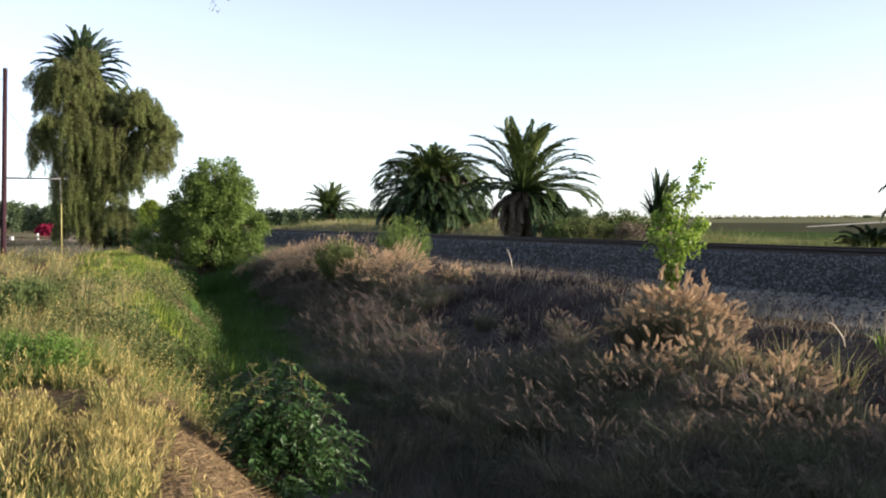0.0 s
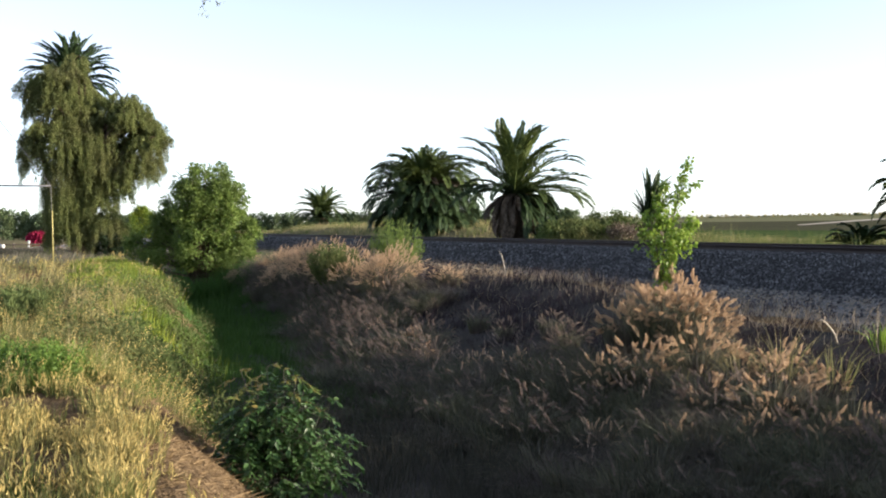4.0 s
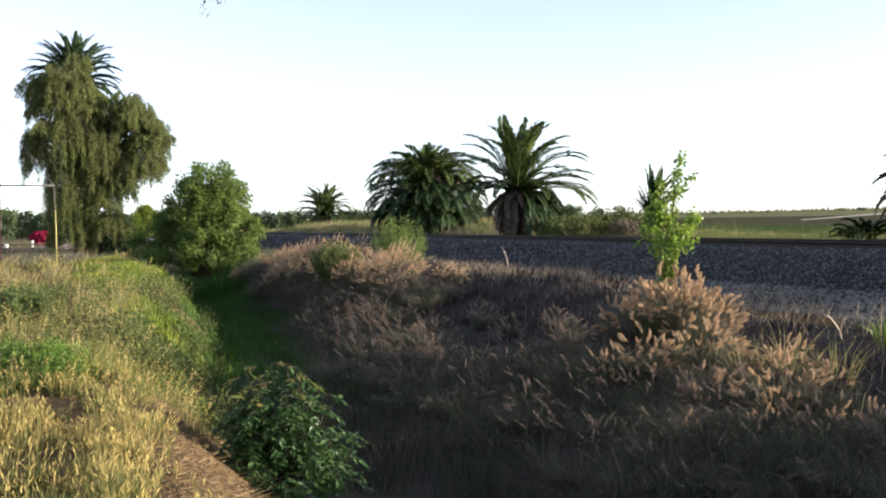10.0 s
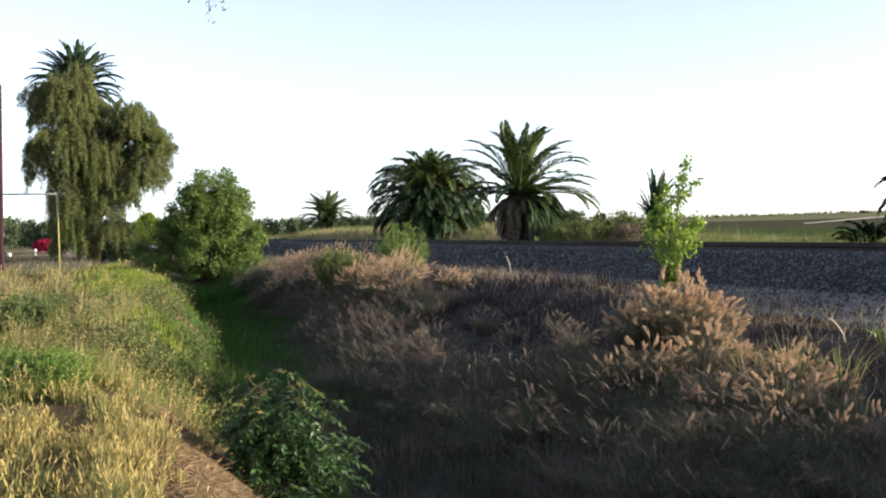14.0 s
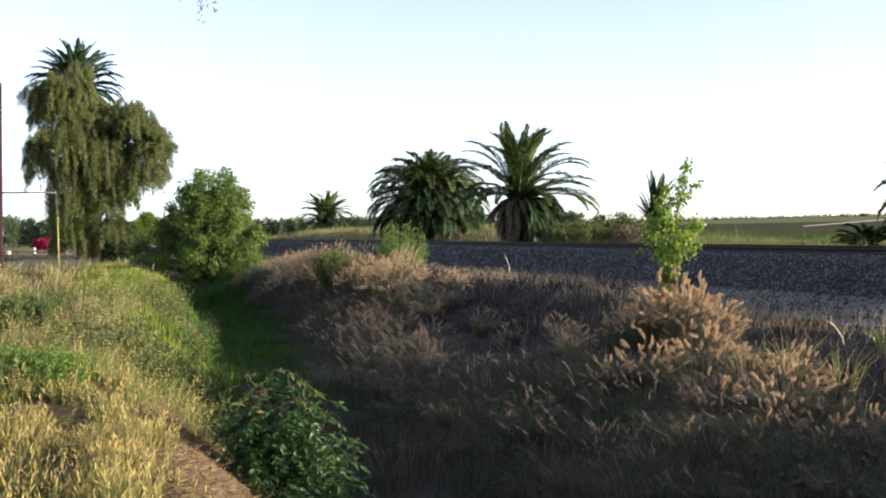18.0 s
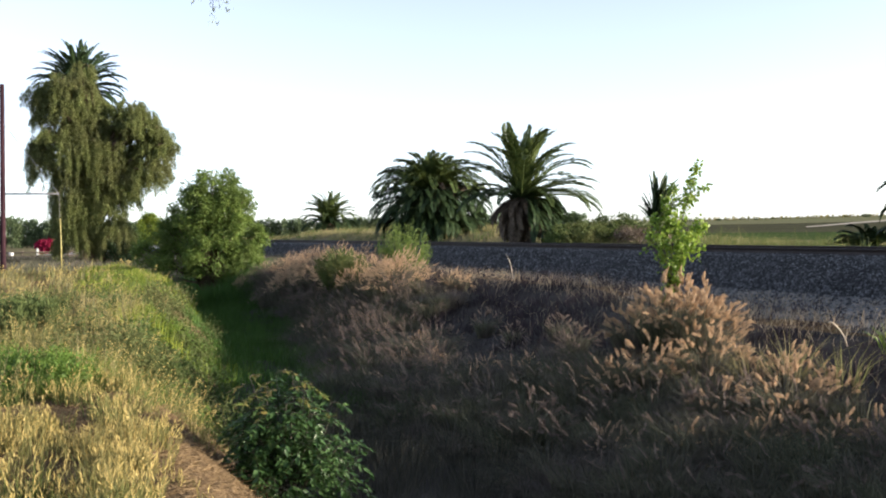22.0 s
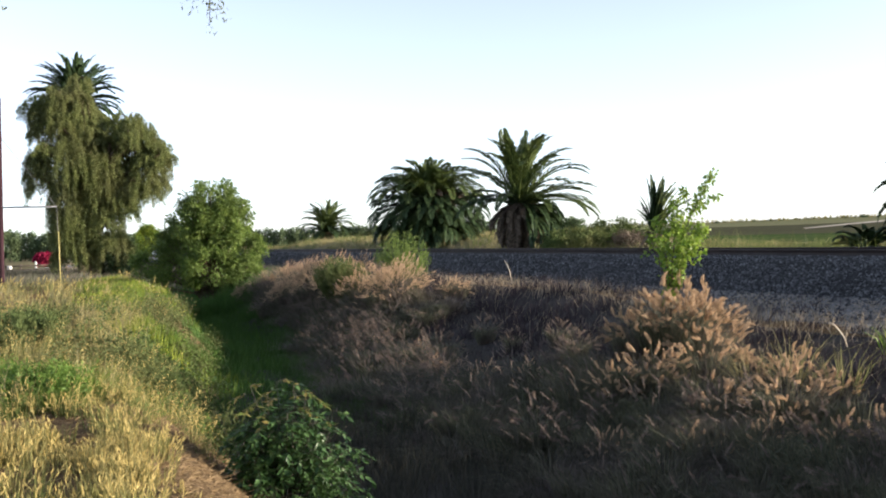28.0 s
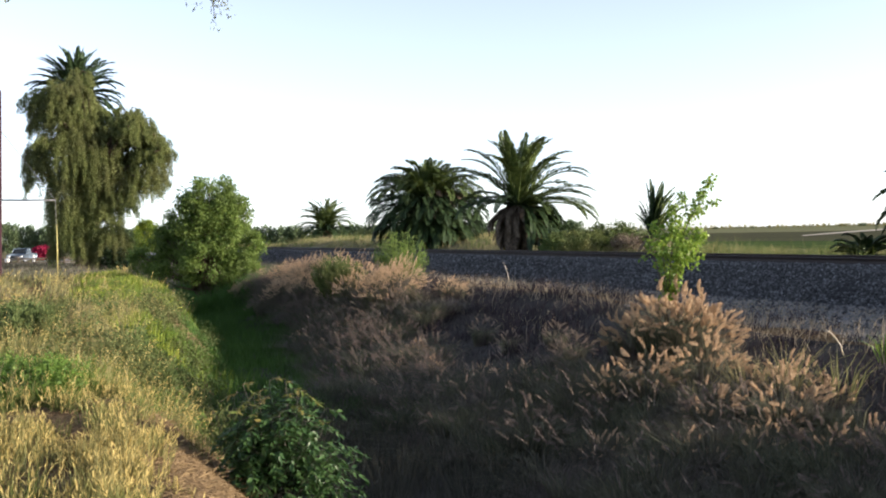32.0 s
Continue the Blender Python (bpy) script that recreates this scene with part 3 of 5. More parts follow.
def leafy_bush(name, x, y, r, label, mat, seed, clumps=70, per=130, L=0.12, W=0.05, spread=0.35, lift=0.9, category="bush", group="", lobes=((0, 0, 0, 1.0),), z=None, root=0.1):
    rng = np.random.default_rng(seed)
    z0 = float(ground_z(x, y)) if z is None else z
    ob = thing(name, label, category, pose(x, y, z0), group)
    st = Build()
    for lx, ly, lz, f in lobes:
        c = shell(rng, int(clumps * f * f), np.array(r) * f, -0.75) + np.array((lx, ly, lz + r[2] * lift))
        c[:, 2] = np.maximum(c[:, 2], 0.12)
        b = Build()
        leaf_cloud(b, rng, c, spread * rng.uniform(0.6, 1.25, len(c)), per, L, W)
        part("crown", b, mat, ob)
        for p in c[:: max(1, len(c) // 14)]:
            tube(st, [(0, 0, -root), p * np.array((0.25, 0.25, 0.45)), p * 0.75 + (0, 0, 0.05), p], [0.035, 0.025, 0.015, 0.006], 5)
    part("branchwork", st, M["bark"], ob)
    return ob


def pepper_tree():
    rng = np.random.default_rng(8)
    x, y = -20.0, 61.0
    ob = thing("pepper_tree", "tall weeping pepper tree with olive-green hanging foliage", "tree", pose(x, y, float(ground_z(x, y))))
    b = Build()
    tube(b, [(0, 0, -0.3), (0.1, 0, 1.5), (-0.15, 0.1, 3.4), (0.0, 0, 5.5), (0.1, 0, 8.5), (0, 0, 10.5)], [0.55, 0.42, 0.36, 0.28, 0.16, 0.06], 10)
    part("trunk", b, M["bark"], ob)
    lobes = [  # centre, radii, strands, length range
        ((-1.3, 0, 9.4), (2.0, 2.1, 2.2), 360, (0.5, 1.5)),
        ((-1.0, -0.2, 7.0), (2.5, 2.3, 2.3), 400, (0.8, 2.2)),
        ((0.9, -0.2, 6.2), (1.5, 1.6, 2.4), 230, (0.8, 2.2)),
        ((2.7, 0, 8.1), (1.15, 1.2, 1.4), 120, (0.4, 1.1)),
        ((3.3, 0.2, 6.6), (1.1, 1.2, 1.4), 120, (0.5, 1.4)),
        ((2.8, -0.2, 5.1), (1.2, 1.2, 0.9), 70, (0.5, 1.3)),
        ((-1.0, -0.6, 4.8), (1.2, 1.2, 2.4), 260, (1.4, 3.0)),
        ((-0.9, -0.8, 3.0), (1.1, 1.1, 1.7), 190, (1.0, 2.4)),
        ((0.7, -0.4, 3.9), (1.0, 1.1, 1.8), 170, (1.0, 2.2)),
        ((-2.9, -0.2, 6.0), (0.7, 0.9, 1.6), 60, (0.5, 1.6)),
        ((3.3, 0.0, 5.5), (1.0, 1.1, 1.1), 80, (0.5, 1.4)),
        ((1.9, -0.2, 4.3), (0.9, 1.0, 1.0), 60, (0.5, 1.4)),
        ((1.2, -0.6, 2.0), (1.1, 1.0, 1.1), 120, (0.5, 1.2)),
        ((1.6, -0.3, 5.0), (1.1, 1.1, 1.5), 110, (0.8, 1.8)),
        ((-0.7, -1.2, 1.7), (1.2, 0.7, 1.2), 130, (0.6, 1.5)),
    ]
    for c, r, k, _ in lobes[:5]:          # billows on the outside of the crown
        for p in np.array(c) + shell(rng, 9, r, -0.3, 0.1):
            f = rng.uniform(0.45, 0.85)
            lobes.append((tuple(p), (f, f, f * 0.9), int(38 * f), (0.3, 0.9)))
    limbs = Build()
    for c, r, k, (l0, l1) in lobes:
        c = np.array(c)
        tops = c + shell(rng, k, r, -0.35, 0.35)
        tube(limbs, [(0, 0, c[2] * 0.55), c * np.array((0.5, 0.5, 0.85)), c], [0.2, 0.13, 0.06], 6)
        for p in tops[::22]:
            tube(limbs, [c, (c + p) / 2 + (0, 0, 0.25), p], [0.06, 0.04, 0.015], 4)
        m = 84
        ln = rng.uniform(l0, l1, len(tops)) * 0.85
        s = rng.uniform(0, 1, (len(tops), m))
        outw = unit(tops - c) * np.array((1, 1, 0))
        P = tops[:, None] + outw[:, None] * (0.35 * np.sqrt(s))[..., None] - np.array((0, 0, 1.0)) * (s * ln[:, None])[..., None]
        P += rng.normal(0, 0.05, P.shape)
        P = P.reshape(-1, 3)
        P = P[P[:, 2] > 0.25]
        bb = Build()
        D = rng.normal(0, 0.6, P.shape) - np.array((0, 0, 0.9))
        leaves(bb, P, D, rng.uniform(0.10, 0.22, len(P)), rng.uniform(0.022, 0.045, len(P)), rng)
        part("crown", bb, M["pepper"], ob)
    part("limb_frame", limbs, M["bark"], ob)


pepper_tree()


def stalky_weed(name, x, y, z, r, h, count, label, mat, seed):
    """Upright stalks with narrow leaves."""
    rng = np.random.default_rng(seed)
    ob = thing(name, label, "weed", pose(x, y, z))
    st, lf = Build(), Build()
    for i in range(count):
        a, q = rng.uniform(0, 2 * np.pi), math.sqrt(rng.uniform(0, 1))
        top = h * (1 - 0.35 * q * q) * rng.uniform(0.72, 1.05)
        base, tip = np.array((math.cos(a) * q * r * 0.5, math.sin(a) * q * r * 0.5, 0)), np.array((math.cos(a) * q * r, math.sin(a) * q * r, top))
        tube(st, [base, (base + tip) / 2 + (0, 0, 0.06), tip], [0.006, 0.005, 0.002], 3, False)
        k = 26
        t = rng.uniform(0.25, 1.0, k)[:, None]
        P = base + (tip - base) * t + rng.normal(0, 0.02, (k, 3))
        d = rng.normal(0, 0.6, (k, 3)) + np.array((0, 0, 0.8))
        leaves(lf, P, d, rng.uniform(0.06, 0.15, k), rng.uniform(0.015, 0.032, k), rng)
    part("stalk_tuft", st, mat, ob)
    part("leafage", lf, mat, ob)


def make_bushes():
    leafy_bush("round_bush", -8.3, 38.0, (1.75, 1.7, 1.75), "rounded bright-green bush at the end of the ditch", M["bush"], 61, 84, 190, 0.14, 0.048, 0.33, 1.0,
               z=-0.5, root=0.7, lobes=((0.15, 0, 1.75, 0.5), (0.8, 0.2, 1.2, 0.5), (-0.45, 0, 1.0, 0.52), (0.2, 0, 0.6, 0.6), (1.15, -0.2, 0.0, 0.52), (-1.0, 0.3, 0.2, 0.45), (0.2, -0.4, -0.5, 0.6), (1.1, -0.2, -0.9, 0.45), (-1.85, 0.4, 0.0, 0.4), (-2.45, 0.7, -0.45, 0.34), (-1.3, 0.2, -0.8, 0.5)))
    leafy_bush("olive_tree", -60.0, 217.0, (2.5, 2.3, 3.4), "yellowish green small tree beyond the road", M["mustard"], 62, 70, 120, 0.45, 0.18, 0.9, category="tree")
    leafy_bush("green_shrub", -19.0, 63.5, (0.8, 0.8, 1.15), "leafy green shrub under the pepper tree", M["bush"], 63, 46, 120, 0.16, 0.06, 0.35)
    leafy_bush("dark_shrub", -18.9, 61.0, (0.85, 0.8, 0.7), "dark low shrub under the pepper tree", M["palm_dark"], 64, 40, 110, 0.14, 0.06, 0.35)
    # scrub out of view on the sun's side, added to cast shade on the bank
    for x, y, r in ((21.5, 5.5, 0.9), (22.0, 8.9, 0.92), (22.3, 12.1, 1.2), (23.0, 15.1, 1.7), (23.4, 18.5, 1.8), (24.0, 22.0, 1.8)):
        leafy_bush("scrub", x, y, (1.5, 2.0, r), "unseen dense scrub added beyond the railway to shade the bank", M["shrub"], 80 + int(y), 80, 90, 0.2, 0.08, 0.45, 0.85)
    leafy_bush("low_shrub", 7.6, 54.0, (2.4, 1.5, 0.78), "low dull-green shrubs beyond the railway", M["weed"], 65, 80, 110, 0.2, 0.07, 0.45)
    leafy_bush("low_shrub", 9.6, 56.0, (2.4, 1.6, 1.0), "low dark-green shrubs beyond the railway", M["palm"], 66, 70, 110, 0.2, 0.07, 0.45)
    leafy_bush("dry_shrub", 9.9, 53.0, (1.0, 0.9, 0.8), "dry orange-brown shrub beyond the railway", M["palm_dead"], 67, 40, 90, 0.16, 0.06, 0.35)
    stalky_weed("feathery_weed", -1.0, 29.5, -0.1, 0.85, 1.8, 150, "tall feathery green weed among the plumed grass", M["bush"], 68)
    for i, (x, y, r, h) in enumerate(((-6.3, 16.0, 0.42, 0.5), (-5.9, 15.2, 0.4, 0.5), (-6.7, 16.9, 0.42, 0.5), (-6.0, 14.6, 0.35, 0.42), (-4.0, 14.4, 0.35, 0.4), (-3.6, 13.0, 0.32, 0.4))):
        stalky_weed("leafy_weed", x, y, float(ground_z(x, y)), r, h, 60, "dark green leafy weed among pale dry grass", M["weed"], 170 + i)
    stalky_weed("green_weed", -2.45, 26.2, 0.05, 0.75, 1.1, 130, "dark green leafy weed on the bank", M["weed"], 69)
    stalky_weed("bright_sprout", 4.95, 10.6, -0.62, 0.16, 0.95, 14, "bright green sprout beside the plumed grass", M["sapling"], 70)


make_bushes()


# ---- plumed fountain grass on the bank ----
def plume_mesh(name, seed, L=0.2, hairs=120, mat="plume"):
    rng = np.random.default_rng(seed)
    b = Build()
    s = np.linspace(0, 1, 6)
    bend = rng.uniform(0.02, 0.06)
    core = np.stack((bend * s * s, 0 * s, L * s), 1)
    tube(b, core, [0.002, 0.005, 0.006, 0.006, 0.004, 0.001], 4)
    t = rng.uniform(0.02, 1, hairs)
    a = rng.uniform(0, 2 * np.pi, hairs)
    P = np.stack((bend * t * t, 0 * t, L * t), 1)
    D = np.stack((np.cos(a) * 0.8, np.sin(a) * 0.8, 0 * a + 1.0), 1)
    ln = 0.036 * np.sin(np.pi * np.clip(t * 0.8 + 0.15, 0, 1)) + 0.012
    leaves(b, P, D, ln, 0.0055, rng)
    return b.mesh(name, M[mat])


PLUMES = [plume_mesh("plume", 70 + i, L) for i, L in enumerate((0.145, 0.13, 0.165, 0.115))]
# the same plumes with shade put into their colour
SHADED_PLUMES = [plume_mesh("plume", 80 + i, L, 120, "shaded_plume") for i, L in enumerate((0.15, 0.13, 0.17, 0.12))]


def clump_parts(seed, spread, count, tall, wind):
    """Blades and plume poses of one clump; the clump's own base is the origin."""
    rng = np.random.default_rng(seed)
    b = Build()
    k = int(760 * spread)
    a, r = rng.uniform(0, 2 * np.pi, k), spread * 0.32 * np.sqrt(rng.uniform(0, 1, k))
    P = np.stack((np.cos(a) * r, np.sin(a) * r, 0 * a - 0.06), 1)
    H = tall * rng.uniform(0.35, 0.85, k)
    lean = np.stack((np.cos(a), np.sin(a)), 1) * (H * rng.uniform(0.2, 0.95, k))[:, None] + np.array((wind, 0)) * H[:, None]
    blades(b, P, H, lean, rng.uniform(0.006, 0.013, k), rng, rng.uniform(0.6, 1.0, k))
    poses, stalks = [], Build()
    for i in range(count):
        a = rng.uniform(0, 2 * np.pi)
        q = math.sqrt(rng.uniform(0, 1))
        out = q * spread * 0.68
        h = tall * (1.0 - 0.42 * q * q) * rng.uniform(0.78, 1.05)
        base = np.array((math.cos(a) * q * spread * 0.25, math.sin(a) * q * spread * 0.25, 0))
        tip = np.array((math.cos(a) * out + wind * h * 0.4, math.sin(a) * out, h - 0.2))
        mid = base * 0.5 + tip * 0.5 + np.array((0, 0, 0.08))
        tube(stalks, [base, mid, tip], [0.004, 0.003, 0.002], 3, False)
        d = Vector(unit(unit(tip - mid) + rng.normal(0, 0.42, 3) + np.array((math.cos(a) * 0.65 * q + wind * 0.3, math.sin(a) * 0.65 * q, 0.02 - 0.3 * q * q))))
        rot = d.to_track_quat("Z", "X").to_matrix().to_4x4()
        poses.append(Matrix.Translation(tip) @ rot @ pose(0, 0, 0, 0, 0, rng.uniform(0, 360)) @ Matrix.Diagonal((*(rng.uniform(0.8, 1.2),) * 3, 1)))
    if not count:
        tube(stalks, [(0, 0, 0), (0.05, 0, 0.3), (0.15, 0, 0.5)], [0.004, 0.003, 0.002], 3, False)
    return b.mesh("blades", M["blade"]), stalks.mesh("stalks", M["blade"]), poses


KINDS = [clump_parts(100 + i, s, c, h, w) for i, (s, c, h, w) in enumerate(((0.75, 42, 0.95, 0.06), (0.6, 26, 0.8, 0.12), (0.9, 84, 1.05, 0.05), (0.5, 20, 0.75, 0.15), (0.7, 32, 0.85, -0.05), (0.95, 0, 0.85, 0.1), (0.8, 9, 0.8, -0.1)))]

def joined_plumes(poses, seed, mat="plume"):
    """Plumes of a far clump as one mesh: finer, and twice as many."""
    rng = np.random.default_rng(seed)
    b = Build()
    for m in poses:
        for copy in range(2):
            w = np.array(m @ pose(rng.normal(0, 0.05), rng.normal(0, 0.05), rng.normal(-0.02, 0.06), *rng.normal(0, 14, 3)))
            k = 60
            t, a = rng.uniform(0.02, 1, k), rng.uniform(0, 2 * np.pi, k)
            P = np.stack((0.03 * t * t, 0 * t, 0.16 * t), 1) @ w[:3, :3].T + w[:3, 3]
            D = np.stack((np.cos(a) * 0.75, np.sin(a) * 0.75, 0 * a + 1.0), 1) @ w[:3, :3].T
            leaves(b, P, D, 0.03 * np.sin(np.pi * np.clip(t * 0.8 + 0.15, 0, 1)) + 0.008, 0.006, rng)
    if not poses:
        b.add([(0, 0, 0), (0.002, 0, 0), (0, 0, 0.002)], None, [[0, 1, 2]])
    return b.mesh("plumes", M[mat])


FAR_PLUMES = [joined_plumes(k[2], 200 + i) for i, k in enumerate(KINDS)]
# far plumes in the colour that stands for shade
FAR_SHADED = [joined_plumes(k[2], 230 + i, "shaded_plume") for i, k in enumerate(KINDS)]
SWAYING = []


def fountain_grass(x, y, kind, size=1.0, turn=0.0, near=True, z=None, label="", sway=0.0, old=False):
    bl, stalks, poses = KINDS[kind]
    z0 = float(ground_z(x, y)) if z is None else z
    ob = thing("fountain_grass", label or "clump of fountain grass with pinkish tan plumes on the bank", "ornamental grass", pose(x, y, z0, 0, 0, turn) @ Matrix.Diagonal((size, size, size, 1)), "fountain grass along the ditch")
    part("blades", bl, None, ob)
    part("stalks", stalks, None, ob)
    # old picks the plumes whose colour is darkened to stand for shade
    if near and poses:
        for i, m in enumerate(poses):
            part("plume", (SHADED_PLUMES if old else PLUMES)[i % 4], None, ob, m=m)
    elif poses:
        part("plumes", (FAR_SHADED if old else FAR_PLUMES)[kind], None, ob)
    if sway:
        SWAYING.append((ob, (x, y, z0, turn), sway))
    return ob


def patchy(x, y, a, b, seed):
    """Soft patches between 0 and 1, a metres apart, with b as the share that is covered."""
    k = 2 * np.pi / a
    w = np.sin(k * x + seed) * np.sin(k * y * 0.8 + 2.1 * seed) + 0.6 * np.sin(2.3 * k * x - k * y + seed * 3) * np.sin(1.9 * k * y + seed) + 0.3 * np.sin(4.1 * k * x + 3.3 * k * y)
    return np.clip(0.5 + w * 1.1 + (b - 0.5) * 1.8, 0, 1)


def follow(n, u):
    """Shifts what grows on the face of the bank with the foot of the ditch."""
    return n + np.maximum(drift(u), 0) * np.clip((9.0 - n) / 5.0, 0, 1)


def make_clumps():
    rng = np.random.default_rng(17)
    # the large sunlit clump at the foot of the sapling, and its neighbours
    for x, y, k, s, z in ((3.05, 13.9, 2, 1.12, -0.2), (3.45, 13.5, 0, 1.0, -0.3), (2.6, 14.2, 4, 0.95, -0.2), (3.3, 14.6, 2, 0.95, -0.15), (3.35, 13.9, 2, 1.05, -0.2), (3.6, 12.9, 3, 0.8, -0.45), (3.2, 12.6, 0, 0.95, -0.45), (3.55, 13.2, 1, 0.85, -0.4), (3.9, 12.4, 3, 0.8, -0.55), (4.0, 11.8, 2, 0.7, -0.52), (4.35, 11.6, 1, 0.75, -0.6), (3.6, 11.9, 1, 0.8, -0.6), (2.5, 12.6, 4, 0.95, -0.5), (4.1, 11.1, 3, 0.85, -0.55), (5.3, 11.3, 3, 0.9, -0.42), (5.4, 10.4, 1, 0.85, -0.5), (3.5, 10.6, 0, 0.9, -0.55), (2.9, 11.0, 1, 0.9, -0.6), (2.1, 12.6, 4, 0.8, -0.6)):
        fountain_grass(x, y, k, s, rng.uniform(-40, 40), True, z, "large clump of fountain grass with sunlit pink plumes" if y > 13 else "", rng.uniform(1.2, 2.4))
    for x, y, k, s, z in ((2.3, 9.9, 0, 0.62, -0.85), (2.6, 9.6, 1, 0.6, -0.85), (3.0, 9.7, 0, 0.6, -0.75), (3.6, 9.4, 0, 0.62, -0.7), (4.1, 9.5, 4, 0.62, -0.6), (1.7, 10.6, 1, 0.6, -0.85), (3.3, 10.2, 0, 0.6, -0.65)):
        fountain_grass(x, y, k, s, rng.uniform(-90, 90), True, z, "small clump of fountain grass with pinkish plumes low on the bank", 1.5)
    # crest row, then the face of the bank
    for u in np.arange(13.2, 36, 0.62):
        bare = 13.0 < u < 24.0                      # a stretch where the crest carries dead thatch only
        n = (6.5 if bare else 8.1) + rng.normal(0, 0.3) + 0.25 * math.sin(u)
        x, y = to_xy(n, u)
        k = int(rng.integers(0, 5))
        fountain_grass(x, y, k, rng.uniform(0.36, 0.52) if bare else rng.uniform(0.65, 0.95), rng.uniform(-60, 60), u < 20, None, "", rng.uniform(0.8, 2.0) if u < 20 else 0)
    # unseen clumps right of the view, added to throw shade on the lower bank
    for u in np.arange(-2.0, 12.0, 0.7):
        for n in (8.0, 8.8, 9.6):
            x, y = to_xy(n + rng.normal(0, 0.2), u)
            if x / max(y, 0.1) > 0.47 and y < 8.3:
                fountain_grass(x, y, (0, 2, 5)[int(rng.integers(0, 3))], rng.uniform(0.95, 1.15), rng.uniform(-60, 60), False)
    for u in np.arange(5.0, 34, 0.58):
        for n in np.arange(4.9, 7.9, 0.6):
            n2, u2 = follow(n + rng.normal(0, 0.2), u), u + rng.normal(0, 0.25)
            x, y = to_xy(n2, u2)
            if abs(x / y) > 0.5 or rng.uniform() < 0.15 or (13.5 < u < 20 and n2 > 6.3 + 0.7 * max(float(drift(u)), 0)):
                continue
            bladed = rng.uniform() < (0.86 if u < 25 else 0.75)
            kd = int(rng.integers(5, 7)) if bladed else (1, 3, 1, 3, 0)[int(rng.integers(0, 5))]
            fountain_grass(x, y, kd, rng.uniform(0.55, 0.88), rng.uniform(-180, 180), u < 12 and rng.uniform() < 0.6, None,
                           "dull green tangle of fountain grass blades on the bank" if bladed else "clump of fountain grass on the bank, plumes coloured dark for shade", old=True)
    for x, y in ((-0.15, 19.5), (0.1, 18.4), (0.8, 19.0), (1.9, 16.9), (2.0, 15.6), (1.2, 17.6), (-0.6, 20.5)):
        fountain_grass(x, y, 3, rng.uniform(0.65, 0.85), rng.uniform(-50, 50), True, None, "thin tuft of fountain grass, plumes coloured dark for shade", 1.5, True)
    # loose plumes, in the colour darkened for shade, and tangled blades over the whole bank face
    k = 7000
    n, u = rng.uniform(4.7, 8.2, k), rng.uniform(5.5, 36.0, k)
    n = follow(n, u)
    x, y = to_xy(n, u)
    p = np.clip(patchy(x, y, 2.3, 0.42, 5.5), 0.15, 0.9) * np.where(u < 11.5, 0.35, 1.0) * np.where(u > 22, 0.6, 1.0) * np.where(n < 5.6, 0.5, 1.0)
    ok = (np.abs(x / y) < 0.5) & ((n < 6.3 + 0.7 * np.maximum(drift(u), 0)) | (u < 13.5) | (u > 20)) & ((n < 7.3) | (u > 14)) & (rng.uniform(0, 1, k) < p)
    x, y, u = x[ok], y[ok], u[ok]
    k = len(x)
    h = rng.uniform(0.25, 0.62, k)
    a = rng.uniform(0, 2 * np.pi, k)
    base = np.stack((x, y, ground_z(x, y)), 1)
    tip = base + np.stack((np.cos(a) * h * 0.4 - 0.12, np.sin(a) * h * 0.3, h), 1)
    d = unit(np.stack((np.cos(a) * 0.4 + rng.normal(-0.55, 0.4, k), np.sin(a) * 0.4, 0 * a + 0.75), 1))
    m = 34
    t, w = rng.uniform(0, 1, (k, m)), rng.uniform(0, 2 * np.pi, (k, m))
    size = rng.uniform(0.11, 0.2, k)
    P = tip[:, None] + d[:, None] * (t * size[:, None])[..., None]
    D = d[:, None] + np.stack((np.cos(w) * 0.55, np.sin(w) * 0.55, 0 * w), -1)
    b = Build()
    leaves(b, P.reshape(-1, 3), D.reshape(-1, 3), (0.028 * np.sin(np.pi * (0.15 + 0.8 * t)) + 0.008).ravel(), 0.007, rng)
    tagged(part("loose_plumes", b, M["shaded_plume"]), "loose plumes over the face of the bank, shade put in their colour", "ornamental grass", kind="stuff")
    b = Build()
    blades(b, base, h, (tip - base)[:, :2], 0.005, rng)
    # mounds of fine arching blades
    k, m = 760, 170
    n, u = rng.uniform(4.4, 8.6, k), rng.uniform(4.5, 36.0, k)
    n = follow(n, u)
    x, y = to_xy(n, u)
    ok = (np.abs(x / y) < 0.52) & ((n < 6.5 + 0.7 * np.maximum(drift(u), 0)) | (u < 13.5) | (u > 20)) & ((n < 7.6) | (u > 14))
    x, y = x[ok], y[ok]
    k = len(x)
    a, q = rng.uniform(0, 2 * np.pi, (k, m)), np.sqrt(rng.uniform(0, 1, (k, m)))
    r, tall = rng.uniform(0.25, 0.62, k)[:, None], rng.uniform(0.25, 0.62, k)[:, None]
    px, py = (x[:, None] + np.cos(a) * q * r * 0.4).ravel(), (y[:, None] + np.sin(a) * q * r * 0.4).ravel()
    h = (tall * (1 - 0.45 * q * q) * rng.uniform(0.6, 1.0, (k, m))).ravel()
    out = (r * q * 1.9).ravel()
    a = a.ravel()
    blades(b, np.stack((px, py, ground_z(px, py)), 1), h, np.stack((np.cos(a) * out - 0.22 * h, np.sin(a) * out), 1), rng.uniform(0.006, 0.016, len(h)), rng, rng.uniform(0.45, 0.95, len(h)))
    tagged(part("bank_tangle", b, M["blade"]), "tangled dull blades covering the bank", "grass", kind="stuff")
    k, m = 420, 90
